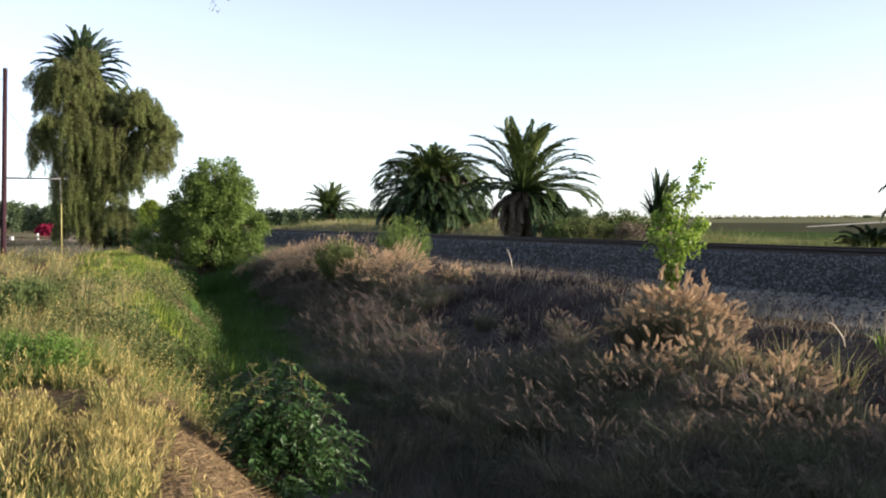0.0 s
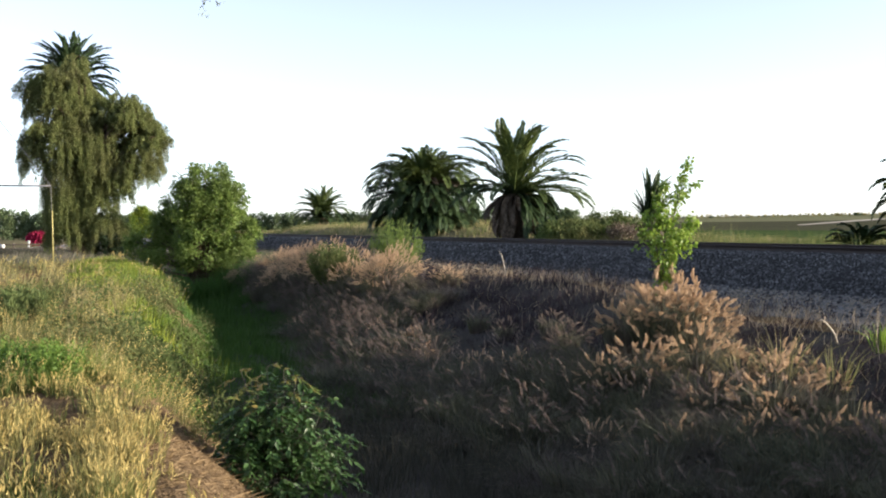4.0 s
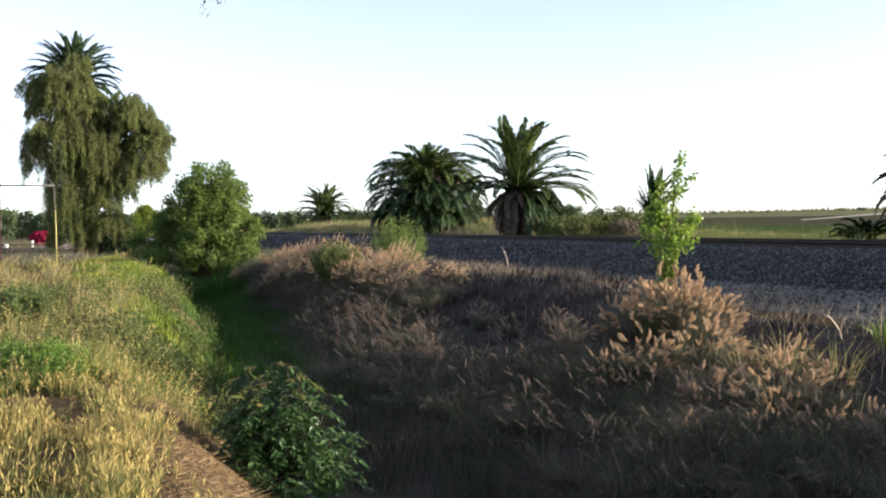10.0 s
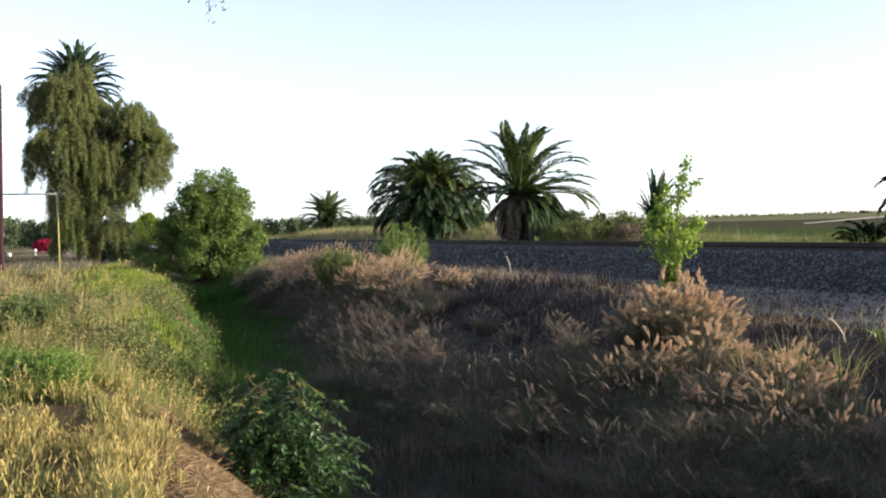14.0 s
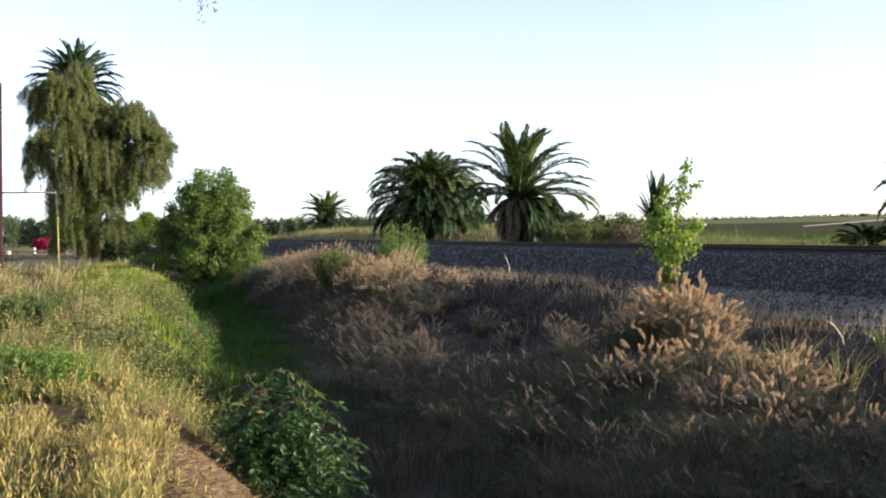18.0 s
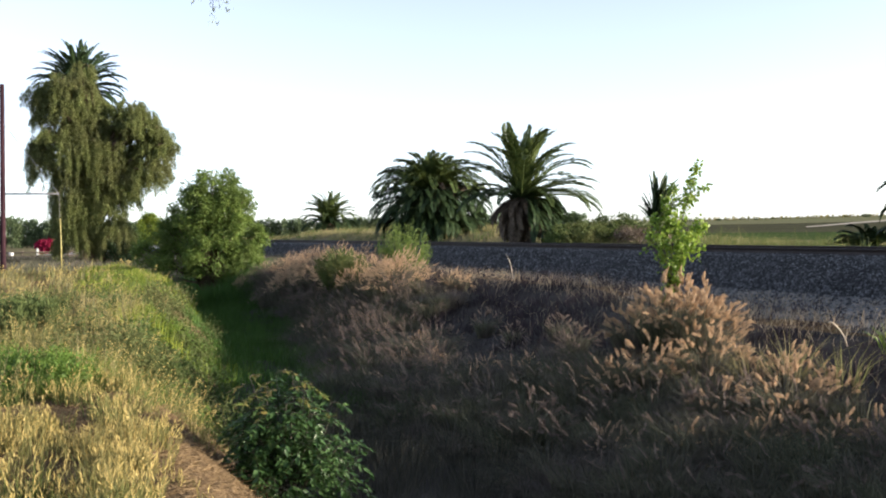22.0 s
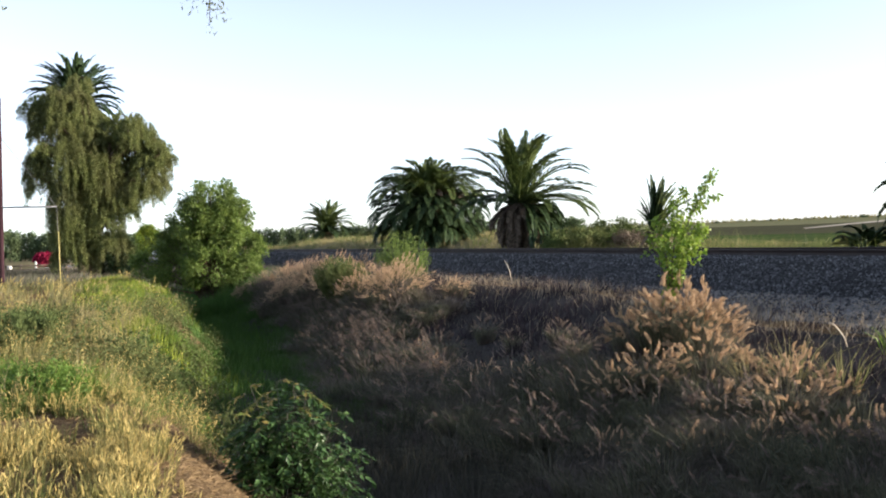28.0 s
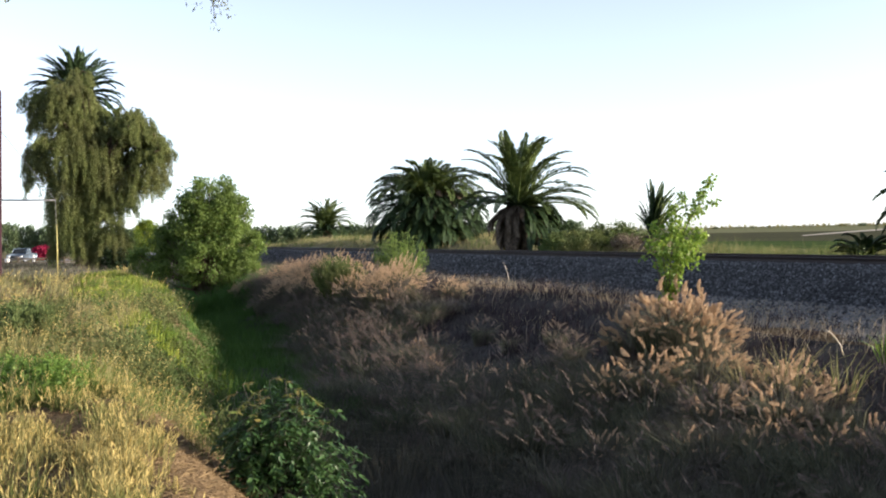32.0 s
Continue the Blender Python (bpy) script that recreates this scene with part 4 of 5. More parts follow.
    n, u = rng.uniform(4.2, 9.5, k), rng.uniform(-9.0, 9.0, k)
    x, y = to_xy(n, u)
    ok = x > 0.56 * np.maximum(y, 0)
    x, y = x[ok], y[ok]
    k = len(x)
    a, q = rng.uniform(0, 2 * np.pi, (k, m)), np.sqrt(rng.uniform(0, 1, (k, m)))
    px, py = (x[:, None] + np.cos(a) * q * 0.15).ravel(), (y[:, None] + np.sin(a) * q * 0.15).ravel()
    h, out = rng.uniform(0.25, 0.55, k * m), (0.6 * q).ravel()
    a = a.ravel()
    b = Build()
    blades(b, np.stack((px, py, ground_z(px, py)), 1), h, np.stack((np.cos(a) * out, np.sin(a) * out), 1), 0.009, rng, rng.uniform(0.5, 0.95, len(h)))
    tagged(part("bank_blades", b, M["blade"]), "tangled dull blades on the bank beside the camera", "grass", kind="stuff")
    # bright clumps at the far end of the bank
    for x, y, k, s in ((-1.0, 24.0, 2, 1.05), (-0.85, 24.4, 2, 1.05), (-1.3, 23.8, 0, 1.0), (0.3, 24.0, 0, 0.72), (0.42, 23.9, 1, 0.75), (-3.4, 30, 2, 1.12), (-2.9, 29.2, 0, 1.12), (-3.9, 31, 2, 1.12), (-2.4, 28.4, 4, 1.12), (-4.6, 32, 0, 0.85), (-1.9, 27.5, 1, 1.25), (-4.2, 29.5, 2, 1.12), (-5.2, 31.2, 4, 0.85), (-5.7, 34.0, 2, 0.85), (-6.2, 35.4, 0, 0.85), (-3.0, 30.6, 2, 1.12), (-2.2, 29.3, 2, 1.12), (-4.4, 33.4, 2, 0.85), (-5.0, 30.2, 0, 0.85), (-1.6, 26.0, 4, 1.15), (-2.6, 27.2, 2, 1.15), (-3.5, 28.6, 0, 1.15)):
        # most clumps to the left take the plume colour darkened for shade
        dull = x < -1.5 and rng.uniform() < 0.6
        fountain_grass(x, y, k, s * 0.98, rng.uniform(-50, 50), False, None, "clump of fountain grass with pinkish plumes darkened for shade on the bank" if dull else "clump of fountain grass with sunlit pinkish plumes on the bank", old=dull)


make_clumps()


# ---- the sapling ----
def make_sapling():
    rng = np.random.default_rng(23)
    ob = thing("sapling", "slender young tree with bright yellow-green leaves behind a grass clump", "sapling", pose(3.1, 14.15, -0.2))
    b = Build()
    tube(b, [(0, 0, -0.1), (0.02, 0, 0.7), (0.04, 0, 1.2), (0.07, 0, 1.62)], [0.018, 0.015, 0.011, 0.008], 6)
    for p in ((-0.25, 0.05, 1.62), (0.45, 0.0, 1.72), (-0.14, -0.1, 1.75), (0.3, 0.1, 1.55), (-0.15, 0.1, 1.4), (0.2, -0.08, 1.3)):
        tube(b, [(0.02, 0, 0.85), (p[0] * 0.45, p[1] * 0.5, p[2] - 0.35), p], [0.008, 0.006, 0.003], 4)
    part("stem", b, M["bark"], ob)
    # the crown widens from a narrow foot to a broad shoulder, with a gap under the leader
    b = Build()
    c = []
    for z, lo, hi, k in ((0.82, -0.02, 0.07, 2), (0.93, -0.03, 0.09, 4), (1.04, -0.05, 0.12, 6), (1.15, -0.07, 0.16, 9), (1.26, -0.11, 0.23, 13), (1.37, -0.2, 0.34, 18), (1.48, -0.28, 0.43, 22), (1.59, -0.3, 0.49, 21), (1.69, -0.27, 0.08, 10), (1.69, 0.28, 0.52, 7), (1.78, -0.2, 0.03, 6), (1.79, 0.36, 0.47, 2)):
        c += [(rng.uniform(lo, hi), rng.uniform(-0.5, 0.5) * (hi - lo) * 0.7, z + rng.normal(0, 0.035)) for _ in range(k)]
    leaf_cloud(b, rng, np.array(c), rng.uniform(0.05, 0.085, len(c)), 13, 0.058, 0.044, 0.35)
    part("foliage", b, M["sapling"], ob)
    lead = [(0, 0, 0), (0.06, 0, 0.3), (0.13, 0, 0.56), (0.2, 0, 0.8), (0.24, 0, 1.05)]
    shoot = [(0.13, 0, 0.52), (0.27, 0.02, 0.66), (0.39, 0.02, 0.77)]
    left = [(0, 0, 0.05), (-0.15, 0, 0.3), (-0.15, 0, 0.7)]
    b = Build()
    tube(b, lead, [0.008, 0.007, 0.006, 0.004, 0.002], 5)
    up = part("leader", b, M["bark"], ob, "wind-blown upper shoots", pose(0.13, 0, 1.52))
    b = Build()
    tube(b, shoot, [0.004, 0.003, 0.001], 4)
    tube(b, left, [0.006, 0.004, 0.002], 4)
    part("shoot", b, M["bark"], up)
    c = []
    for path, k, w0, w1 in ((lead[1:], 30, 0.075, 0.02), (shoot, 7, 0.015, 0.03), (left, 42, 0.085, 0.055)):
        path = np.array(path)
        f = np.linspace(0, len(path) - 1, k)
        p = np.stack([np.interp(f, np.arange(len(path)), path[:, i]) for i in range(3)], 1)
        c.append(p + rng.normal(0, 1, (k, 3)) * np.linspace(w0, w1, k)[:, None] * np.array((0.8, 0.7, 0.5)))
    b = Build()
    leaf_cloud(b, rng, np.concatenate(c), 0.05, 12, 0.054, 0.04, 0.4)
    part("shoot_leaves", b, M["sapling"], up)
    return ob, up


SAPLING, LEADER = make_sapling()


# ---- the glossy shrub in the ditch ----
def leaflets(b, P, D, S, L, W):
    """Leaflets folded along the midrib, from P along D, S to the side."""
    n = len(P)
    N = unit(np.cross(D, S))
    L, W = L[:, None], W[:, None]
    mid, tip = P + D * L * 0.45 - N * W * 0.22, P + D * L
    a, c = P + D * L * 0.4 + S * W * 0.5, P + D * L * 0.4 - S * W * 0.5
    v = np.stack((P, a, tip, c, mid), 1)
    i = np.arange(n)[:, None] * 5
    b.add(v.reshape(-1, 3), None, np.concatenate((i + np.array([[0, 1, 4]]), i + np.array([[1, 2, 4]]), i + np.array([[4, 2, 3]]), i + np.array([[0, 4, 3]]))))


def compound_leaf(stems, lf, rng, base, way, R, size):
    """A feather of leaflets on a stalk that arches out from base and hangs at its tip."""
    s = np.linspace(0, 1, 6)
    way = unit(way)
    path = base + way * (s * R)[:, None] - np.array((0, 0, 1.0)) * (R * 0.55 * s * s)[:, None]
    tube(stems, path, np.linspace(0.0035, 0.0012, 6), 3, False)
    side = unit(np.cross(way, (0, 0, 1.0)) + 1e-6)
    k = int(rng.integers(4, 6))
    t = np.append(np.repeat(np.linspace(0.3, 0.92, k), 2), 1.0)
    sg = np.append(np.tile((-1.0, 1.0), k), 0.0)[:, None]
    P = np.stack([np.interp(t, s, path[:, i]) for i in range(3)], 1)
    D = unit(way * 0.55 + side * sg * 0.75 - np.array((0, 0, 0.55)) + rng.normal(0, 0.38, (len(t), 3)))
    S = unit(np.cross(D, np.cross(D, (0, 0, 1.0)) + rng.normal(0, 0.35, D.shape)))
    S = unit(np.cross(D, S))
    L = size * rng.uniform(0.75, 1.2, len(t))
    leaflets(lf, P, D, S, L, L * rng.uniform(0.36, 0.46, len(t)))


def make_shrub():
    rng = np.random.default_rng(29)
    x, y, z = -1.26, 8.3, -0.71
    ob = thing("walnut_shrub", "leafy dark-green shrub with glossy drooping leaves in the ditch", "shrub", pose(x, y, z))
    b, lf, nw = Build(), Build(), Build()
    tips = [(-0.30, 0.0, 1.14), (-0.10, 0.05, 1.16), (0.06, 0.0, 1.10), (-0.2, -0.1, 1.05), (0.2, 0.05, 1.0)]
    for i in range(46):
        a, q = rng.uniform(0, 2 * np.pi), math.sqrt(rng.uniform(0.02, 1))
        tips.append((math.cos(a) * q * 0.46, math.sin(a) * q * 0.4, 1.04 - 0.52 * q * q + rng.normal(0, 0.1)))
    for i in range(18):                      # low sprigs reaching over the slope
        a = rng.uniform(0, 2 * np.pi)
        tips.append((math.cos(a) * 0.45, math.sin(a) * 0.38, rng.uniform(0.2, 0.5)))
    for i, tip in enumerate(tips):
        tip = np.array(tip)
        mid = tip * np.array((0.5, 0.5, 0.6)) + rng.normal(0, 0.03, 3)
        tube(b, [(0, 0, 0), mid, tip], [0.009, 0.006, 0.003], 5)
        k = 9
        for j in range(k):
            t = 1.0 - 0.62 * j / k
            p = mid + (tip - mid) * (t * 2 - 1) if t > 0.5 else mid * (t * 2)
            a = j * 2.4 + rng.uniform(0, 1)
            out = unit(p * np.array((1, 1, 0)) + 1e-3)
            way = np.array((math.cos(a), math.sin(a), 0.25)) + out * 0.7
            young = i < 5 and j < 3
            compound_leaf(b, nw if young else lf, rng, p, way, rng.uniform(0.10, 0.26), 0.068 if young else 0.074)
    part("branchwork", b, M["shade_stalk"], ob)
    part("leaves", lf, M["shrub"], ob)
    part("new_leaves", nw, M["shrub_new"], ob, "yellow-bronze new leaves")
    SWAYING.append((ob, (x, y, z, 0), 0.9))


make_shrub()


# ---- grasses of the left bank, the ditch and beyond ----
def field_of(rng, k, n0, n1, u0, u1, dense=1.0):
    n, u = rng.uniform(n0, n1, k), u0 + (u1 - u0) * rng.uniform(0, 1, k) ** dense
    if n1 < 6.5:                                # all that grows on the road side follows the ditch's line
        n = n + drift(u) * np.clip((n + 5) / 5, 0, 1)
    x, y = to_xy(n, u)
    ok = (np.abs(x / np.maximum(y, 0.1)) < 0.52) & (y > 3.0)
    return x[ok], y[ok]


def grass(name, label, mat, rng, x, y, h0, h1, w, wind=(0.12, 0.0), bend=0.35, heads=None, category="grass", width_grow=0.0, fan=None, nod=0.35, gap=0.035):
    z = ground_z(x, y) - 0.02
    k = len(x)
    H = rng.uniform(h0, h1, k)
    a, q = rng.uniform(0, 2 * np.pi, k), rng.uniform(0, 1, k)
    if fan:                                     # blades of a tuft lean outward, and tufts differ in height
        a, q, H = fan[0] + rng.normal(0, 0.5, k), fan[1] * rng.uniform(0.5, 1.3, k), H * fan[2]
    lean = np.stack((np.cos(a), np.sin(a)), 1) * (H * q * bend)[:, None] + np.array(wind) * H[:, None]
    b = Build()
    d = np.hypot(x, y)
    tip, dr = blades(b, np.stack((x, y, z), 1), H, lean, w * (1 + d * width_grow), rng)
    tagged(part(name, b, mat), label, category, kind="stuff")
    if heads:
        hm, share, L, W = heads
        sel = rng.uniform(0, 1, k) < share
        tip, dr, dd = tip[sel], dr[sel], d[sel]
        hb = Build()
        for j in range(5):
            P = tip - dr * (gap * j) + rng.normal(0, 0.006, tip.shape)
            leaves(hb, P, dr + rng.normal(0, 0.45, dr.shape) - np.array((0, 0, nod)), L * rng.uniform(0.7, 1.2, len(P)), W * (1 + dd * width_grow), rng)
        tagged(part(name + "_heads", hb, hm), "pale seed heads of " + label, category, kind="stuff")


def tufts(rng, x, y, k, r):
    a, q = rng.uniform(0, 2 * np.pi, (len(x), k)), r * np.sqrt(rng.uniform(0, 1, (len(x), k)))
    f = np.repeat(rng.uniform(0.45, 1.12, len(x)), k)
    return (x[:, None] + np.cos(a) * q).ravel(), (y[:, None] + np.sin(a) * q).ravel(), (a.ravel(), q.ravel() / r, f)


def make_grass():
    rng = np.random.default_rng(31)
    lush = ((-4.05, 10.2, 16, 0.36), (-4.6, 10.6, 9, 0.4), (-3.2, 12.6, 5, 0.4), (-4.6, 18.5, 9, 0.5), (-5.6, 22.0, 7, 0.7))
    free = lambda x, y: np.prod([np.clip(np.hypot(x - a, y - b) / (1.9 * r) - 0.4, 0.25, 1) for a, b, _, r in lush], axis=0)
    pick = lambda x, y, p: (lambda s: (x[s], y[s]))(rng.uniform(0, 1, len(x)) < p)
    # straw lying on the bare path edge and slope
    x, y = field_of(rng, 26000, -2.5, 2.9, 4.0, 15)
    x, y = pick(x, y, np.clip(to_nu(x, y)[0] - 0.2, 0.12, 1))
    a = rng.uniform(0, 2 * np.pi, len(x))
    b = Build()
    leaves(b, np.stack((x, y, ground_z(x, y) + 0.012), 1), np.stack((np.cos(a), np.sin(a), rng.uniform(-0.05, 0.35, len(x))), 1), rng.uniform(0.04, 0.16, len(x)), 0.006, rng, 0.05)
    tagged(part("straw_litter", b, M["litter"]), "brown straw lying on bare soil", "straw", kind="stuff")
    # short golden dry grass near by, thin towards the slope
    x, y = field_of(rng, 5200, -4.5, 1.8, 4.0, 12.5)
    en, eu = to_nu(x, y)
    edge = np.clip((np.interp(eu, (4, 6, 9, 12), (1.05, 1.2, 1.5, 1.75)) - en + drift(eu)) / 0.35, 0.05, 1)
    bare = (x < -2.75 - 0.1 * np.sin(5 * y)) & (np.abs(y - 8.55 - 0.15 * np.sin(3 * x)) < 0.52) | (x < -2.3 - 0.15 * np.sin(6 * y)) & (np.abs(y - 6.4 - 0.1 * np.sin(4 * x)) < 0.45)
    x, y = pick(x, y, free(x, y) * edge * np.where(bare, 0.02, 1.0) * np.maximum(0.08 + 0.92 * patchy(x, y, 0.8, 0.55, 1.0), np.where(y < 5.9, 0.7, 0.0)))
    x, y, fan = tufts(rng, x, y, 44, 0.11)
    tall = patchy(x, y, 1.1, 0.5, 4.0)
    grass("dry_grass", "short golden dry grass on the bank", M["dry"], rng, x, y, 0.07, 0.14 + 0.2 * tall, 0.007, (0.05, -0.02), 0.42, (M["oats"], 0.16, 0.05, 0.010), fan=fan, nod=-0.3, gap=0.022)
    # the same grass behind and beside the camera
    n, u = rng.uniform(-9.0, 1.3, 5200), rng.uniform(-9.0, 13.0, 5200)
    x, y = to_xy(n, u)
    out = (np.abs(x) > 0.52 * y) & (np.hypot(x, y) > 0.7)
    x, y = pick(x[out], y[out], 0.1 + 0.9 * patchy(x[out], y[out], 1.3, 0.5, 1.0))
    x, y, fan = tufts(rng, x, y, 22, 0.13)
    grass("bank_grass", "short golden dry grass on top of the bank", M["dry"], rng, x, y, 0.06, 0.3, 0.007, (0.10, -0.03), 0.8, fan=fan)
    # pale oats farther back
    x, y = field_of(rng, 3300, -9, 1.6, 10.4, 22)
    x, y = pick(x, y, free(x, y) * np.interp(to_nu(x, y)[0] - drift(to_nu(x, y)[1]), (0.9, 1.0, 1.4, 1.6), (1, 0.8, 0.7, 0.04)) * (0.45 + 0.55 * patchy(x, y, 2.6, 0.6, 2.0)) * np.where(np.hypot((x + 7.2) / 0.9, (y - 18) / 2.6) < 1, 0.1, 1))
    x, y, fan = tufts(rng, x, y, 30, 0.2)
    grass("pale_wild_oats", "tall pale wild oats on the bank", M["oat_stem"], rng, x, y, 0.12, 0.26 + 0.34 * patchy(x, y, 1.7, 0.5, 5.0), 0.006, (0.09, -0.03), 0.32, (M["oats"], 0.3, 0.035, 0.009), width_grow=0.02, fan=fan)
    x, y = field_of(rng, 2200, -14, 1.5, 18, 46)
    x, y = pick(x, y, (0.25 + 0.75 * patchy(x, y, 5.0, 0.55, 3.0)) * np.interp(to_nu(x, y)[0] - drift(to_nu(x, y)[1]), (-4, -0.5), (1, 0.5)))
    x, y, fan = tufts(rng, x, y, 16, 0.24)
    grass("tall_wild_oats", "tall pale wild oats along the road", M["oat_stem"], rng, x, y, 0.15, 0.3 + 0.36 * patchy(x, y, 3.2, 0.5, 6.0), 0.011, (0.2, -0.04), 0.4, (M["oats"], 0.2, 0.06, 0.02), width_grow=0.02, fan=fan)
    # green grass in patches
    cx, cy = field_of(rng, 70, -9, 1.0, 11.5, 34)
    cx, cy = pick(cx, cy, patchy(cx, cy, 3.4, 0.55, 7.0))
    cx, cy = np.append(cx, rng.normal(-3.7, 0.25, 14)), np.append(cy, rng.normal(11.0, 0.6, 14))
    x, y, fan = tufts(rng, cx, cy, 150, 0.42)
    grass("green_grass", "fresh green grass in patches on the bank", M["green"], rng, x, y, 0.12, 0.25 + 0.3 * patchy(x, y, 1.3, 0.5, 8.0), 0.008, (0.15, 0), 0.5, width_grow=0.02, fan=fan)
    cx = np.concatenate([a + rng.normal(0, r * 0.7, k) for a, _, k, r in lush])
    cy = np.concatenate([b + rng.normal(0, r * 0.7, k) for _, b, k, r in lush])
    x, y, fan = tufts(rng, cx, cy, 190, 0.34)
    grass("lush_grass", "lush bright green grass in patches on the bank", M["lush"], rng, x, y, 0.10, 0.36, 0.006, (0.08, 0), 0.8, width_grow=0.02, fan=fan)
    b = Build()
    c = np.stack((cx, cy, ground_z(cx, cy) + 0.2), 1)[:34]
    leaf_cloud(b, rng, np.repeat(c, 4, 0) + rng.normal(0, 0.1, (4 * len(c), 3)) * np.array((1, 1, 0.4)), 0.14, 60, 0.05, 0.018, 0.0)
    tagged(part("lush_weeds", b, M["lush"]), "bright green leafy weeds in a patch on the bank", "weeds", kind="stuff")
    # broad-leaved dark weeds between the grasses
    cx, cy = field_of(rng, 70, -8, 1.1, 11.5, 30)
    cx, cy = pick(cx, cy, patchy(cx, cy, 4.0, 0.45, 9.0))
    for px, py, k, r, l in ((-7.2, 18.0, 30, 0.35, 1.3), (-3.5, 12.9, 26, 0.4, 0.9), (-4.1, 15.5, 24, 0.45, 1.2), (-5.2, 19.5, 18, 0.5, 1.5)):
        cx, cy = np.append(cx, rng.normal(px, r, k)), np.append(cy, rng.normal(py, l, k))
    b = Build()
    c = np.stack((cx, cy, ground_z(cx, cy) + 0.18), 1)
    leaf_cloud(b, rng, np.repeat(c, 4, 0) + rng.normal(0, 0.14, (4 * len(c), 3)), 0.2, 70, 0.07, 0.022, 0.0)
    tagged(part("broad_weeds", b, M["weed"]), "dark green broad-leaved weeds among the dry grass", "weeds", kind="stuff")
    cx, cy = np.array((-3.0, -3.2, -2.8, -3.7, -3.3, -3.9)), np.array((11.3, 11.9, 10.9, 12.5, 12.8, 13.6))
    x, y, fan = tufts(rng, cx, cy, 90, 0.22)
    grass("edge_oats", "tall pale oats at the edge of the ditch", M["oat_stem"], rng, x, y, 0.3, 0.62, 0.007, (0.2, 0), 0.5, (M["oats"], 0.5, 0.04, 0.012), fan=fan)
    # mustard along the ditch edge
    cx, cy = field_of(rng, 300, -0.6, 1.5, 24, 46)
    for px, py, k, r in ((-4.75, 17.6, 16, 0.4), (-4.5, 16.8, 5, 0.3)):
        cx, cy = np.append(cx, px + rng.normal(0, r, k)), np.append(cy, py + rng.normal(0, r, k))
    x, y, fan = tufts(rng, cx, cy, 130, 0.5)
    grass("mustard_weeds", "yellow-green weeds along the ditch edge", M["mustard"], rng, x, y, 0.08, 0.36, 0.012, (0.08, 0), 0.22, (M["flower"], 0.006, 0.02, 0.016), width_grow=0.02, category="weeds", fan=fan)
    # ditch bottom: green towards the far end, brown and thin near by
    cx, cy = field_of(rng, 560, 2.5, 5.4, 12.5, 48)
    x, y, fan = tufts(rng, cx, cy, 110, 0.4)
    grass("ditch_grass", "dark green grass in the shaded ditch", M["ditch_green"], rng, x, y, 0.1, 0.36, 0.008, (0.1, 0), 0.6, width_grow=0.02, fan=fan)
    cx, cy = field_of(rng, 300, 1.45, 2.7, 10.5, 40)
    x, y, fan = tufts(rng, cx, cy, 80, 0.3)
    grass("slope_grass", "dull green grass on the side of the ditch", M["ditch_green"], rng, x, y, 0.08, 0.3, 0.007, (0.1, 0), 0.7, width_grow=0.02, fan=fan)
    cx, cy = rng.uniform(-8.9, -5.8, 70), rng.uniform(34.5, 37.2, 70)
    x, y, fan = tufts(rng, cx, cy, 110, 0.4)
    grass("tall_ditch_grass", "tall dark green grass at the foot of the bush", M["ditch_green"], rng, x, y, 0.3, 0.9, 0.014, (0.08, 0), 0.5, fan=fan)
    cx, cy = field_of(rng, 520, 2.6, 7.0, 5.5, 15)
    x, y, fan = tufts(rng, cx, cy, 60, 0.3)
    # stalk colour carries the shade of the ditch
    grass("ditch_stalks", "brown-green stalks in the ditch, coloured darker for its shade", M["shade_stalk"], rng, x, y, 0.12, 0.5, 0.007, (0.1, 0), 0.9, width_grow=0.01, fan=fan)
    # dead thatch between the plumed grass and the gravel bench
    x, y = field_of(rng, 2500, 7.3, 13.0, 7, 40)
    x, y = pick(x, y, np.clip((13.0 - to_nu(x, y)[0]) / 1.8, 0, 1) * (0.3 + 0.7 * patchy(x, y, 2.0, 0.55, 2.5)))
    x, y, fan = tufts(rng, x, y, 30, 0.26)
    # the crest's shade is put into this thatch colour
    grass("dead_thatch", "brown dead stalks on the crest of the bank, darkened for shade", M["thatch"], rng, x, y, 0.05, (0.14 + 0.38 * patchy(x, y, 1.1, 0.5, 3.5)) * np.where((to_nu(x, y)[0] > 9.6) & (to_nu(x, y)[1] < 13), 0.5, 1.0), 0.008, (0.1, -0.15), 1.1, width_grow=0.015, category="dead grass", fan=fan)
    x, y = field_of(rng, 2000, 8.0, 12.8, 8, 40)
    grass("dead_stems", "pale bent dead stems over the thatch", M["straw"], rng, x, y, 0.08, 0.4, 0.008, (0.15, -0.1), 2.2, category="dead grass")
    x, y = field_of(rng, 1700, 10.4, 12.2, 9, 30)
    grass("rim_stems", "short pale broken stems on the rim of the bank", M["straw"], rng, x, y, 0.08, 0.34, 0.011, (0.15, -0.1), 1.8, category="dead grass")
    x, y = field_of(rng, 420, 12.2, 15.2, 9, 40)
    x, y, fan = tufts(rng, x, y, 10, 0.2)
    grass("bench_grass", "thin dry grass on the gravel bench", M["straw"], rng, x, y, 0.06, 0.22, 0.006, (0.1, 0), 0.9, fan=fan)
    cx, cy = np.array((3.25, 3.55, 3.9, 2.95, 4.3, 2.6)), np.array((12.3, 12.0, 11.7, 11.9, 11.2, 12.6))
    x, y, fan = tufts(rng, cx, cy, 40, 0.16)
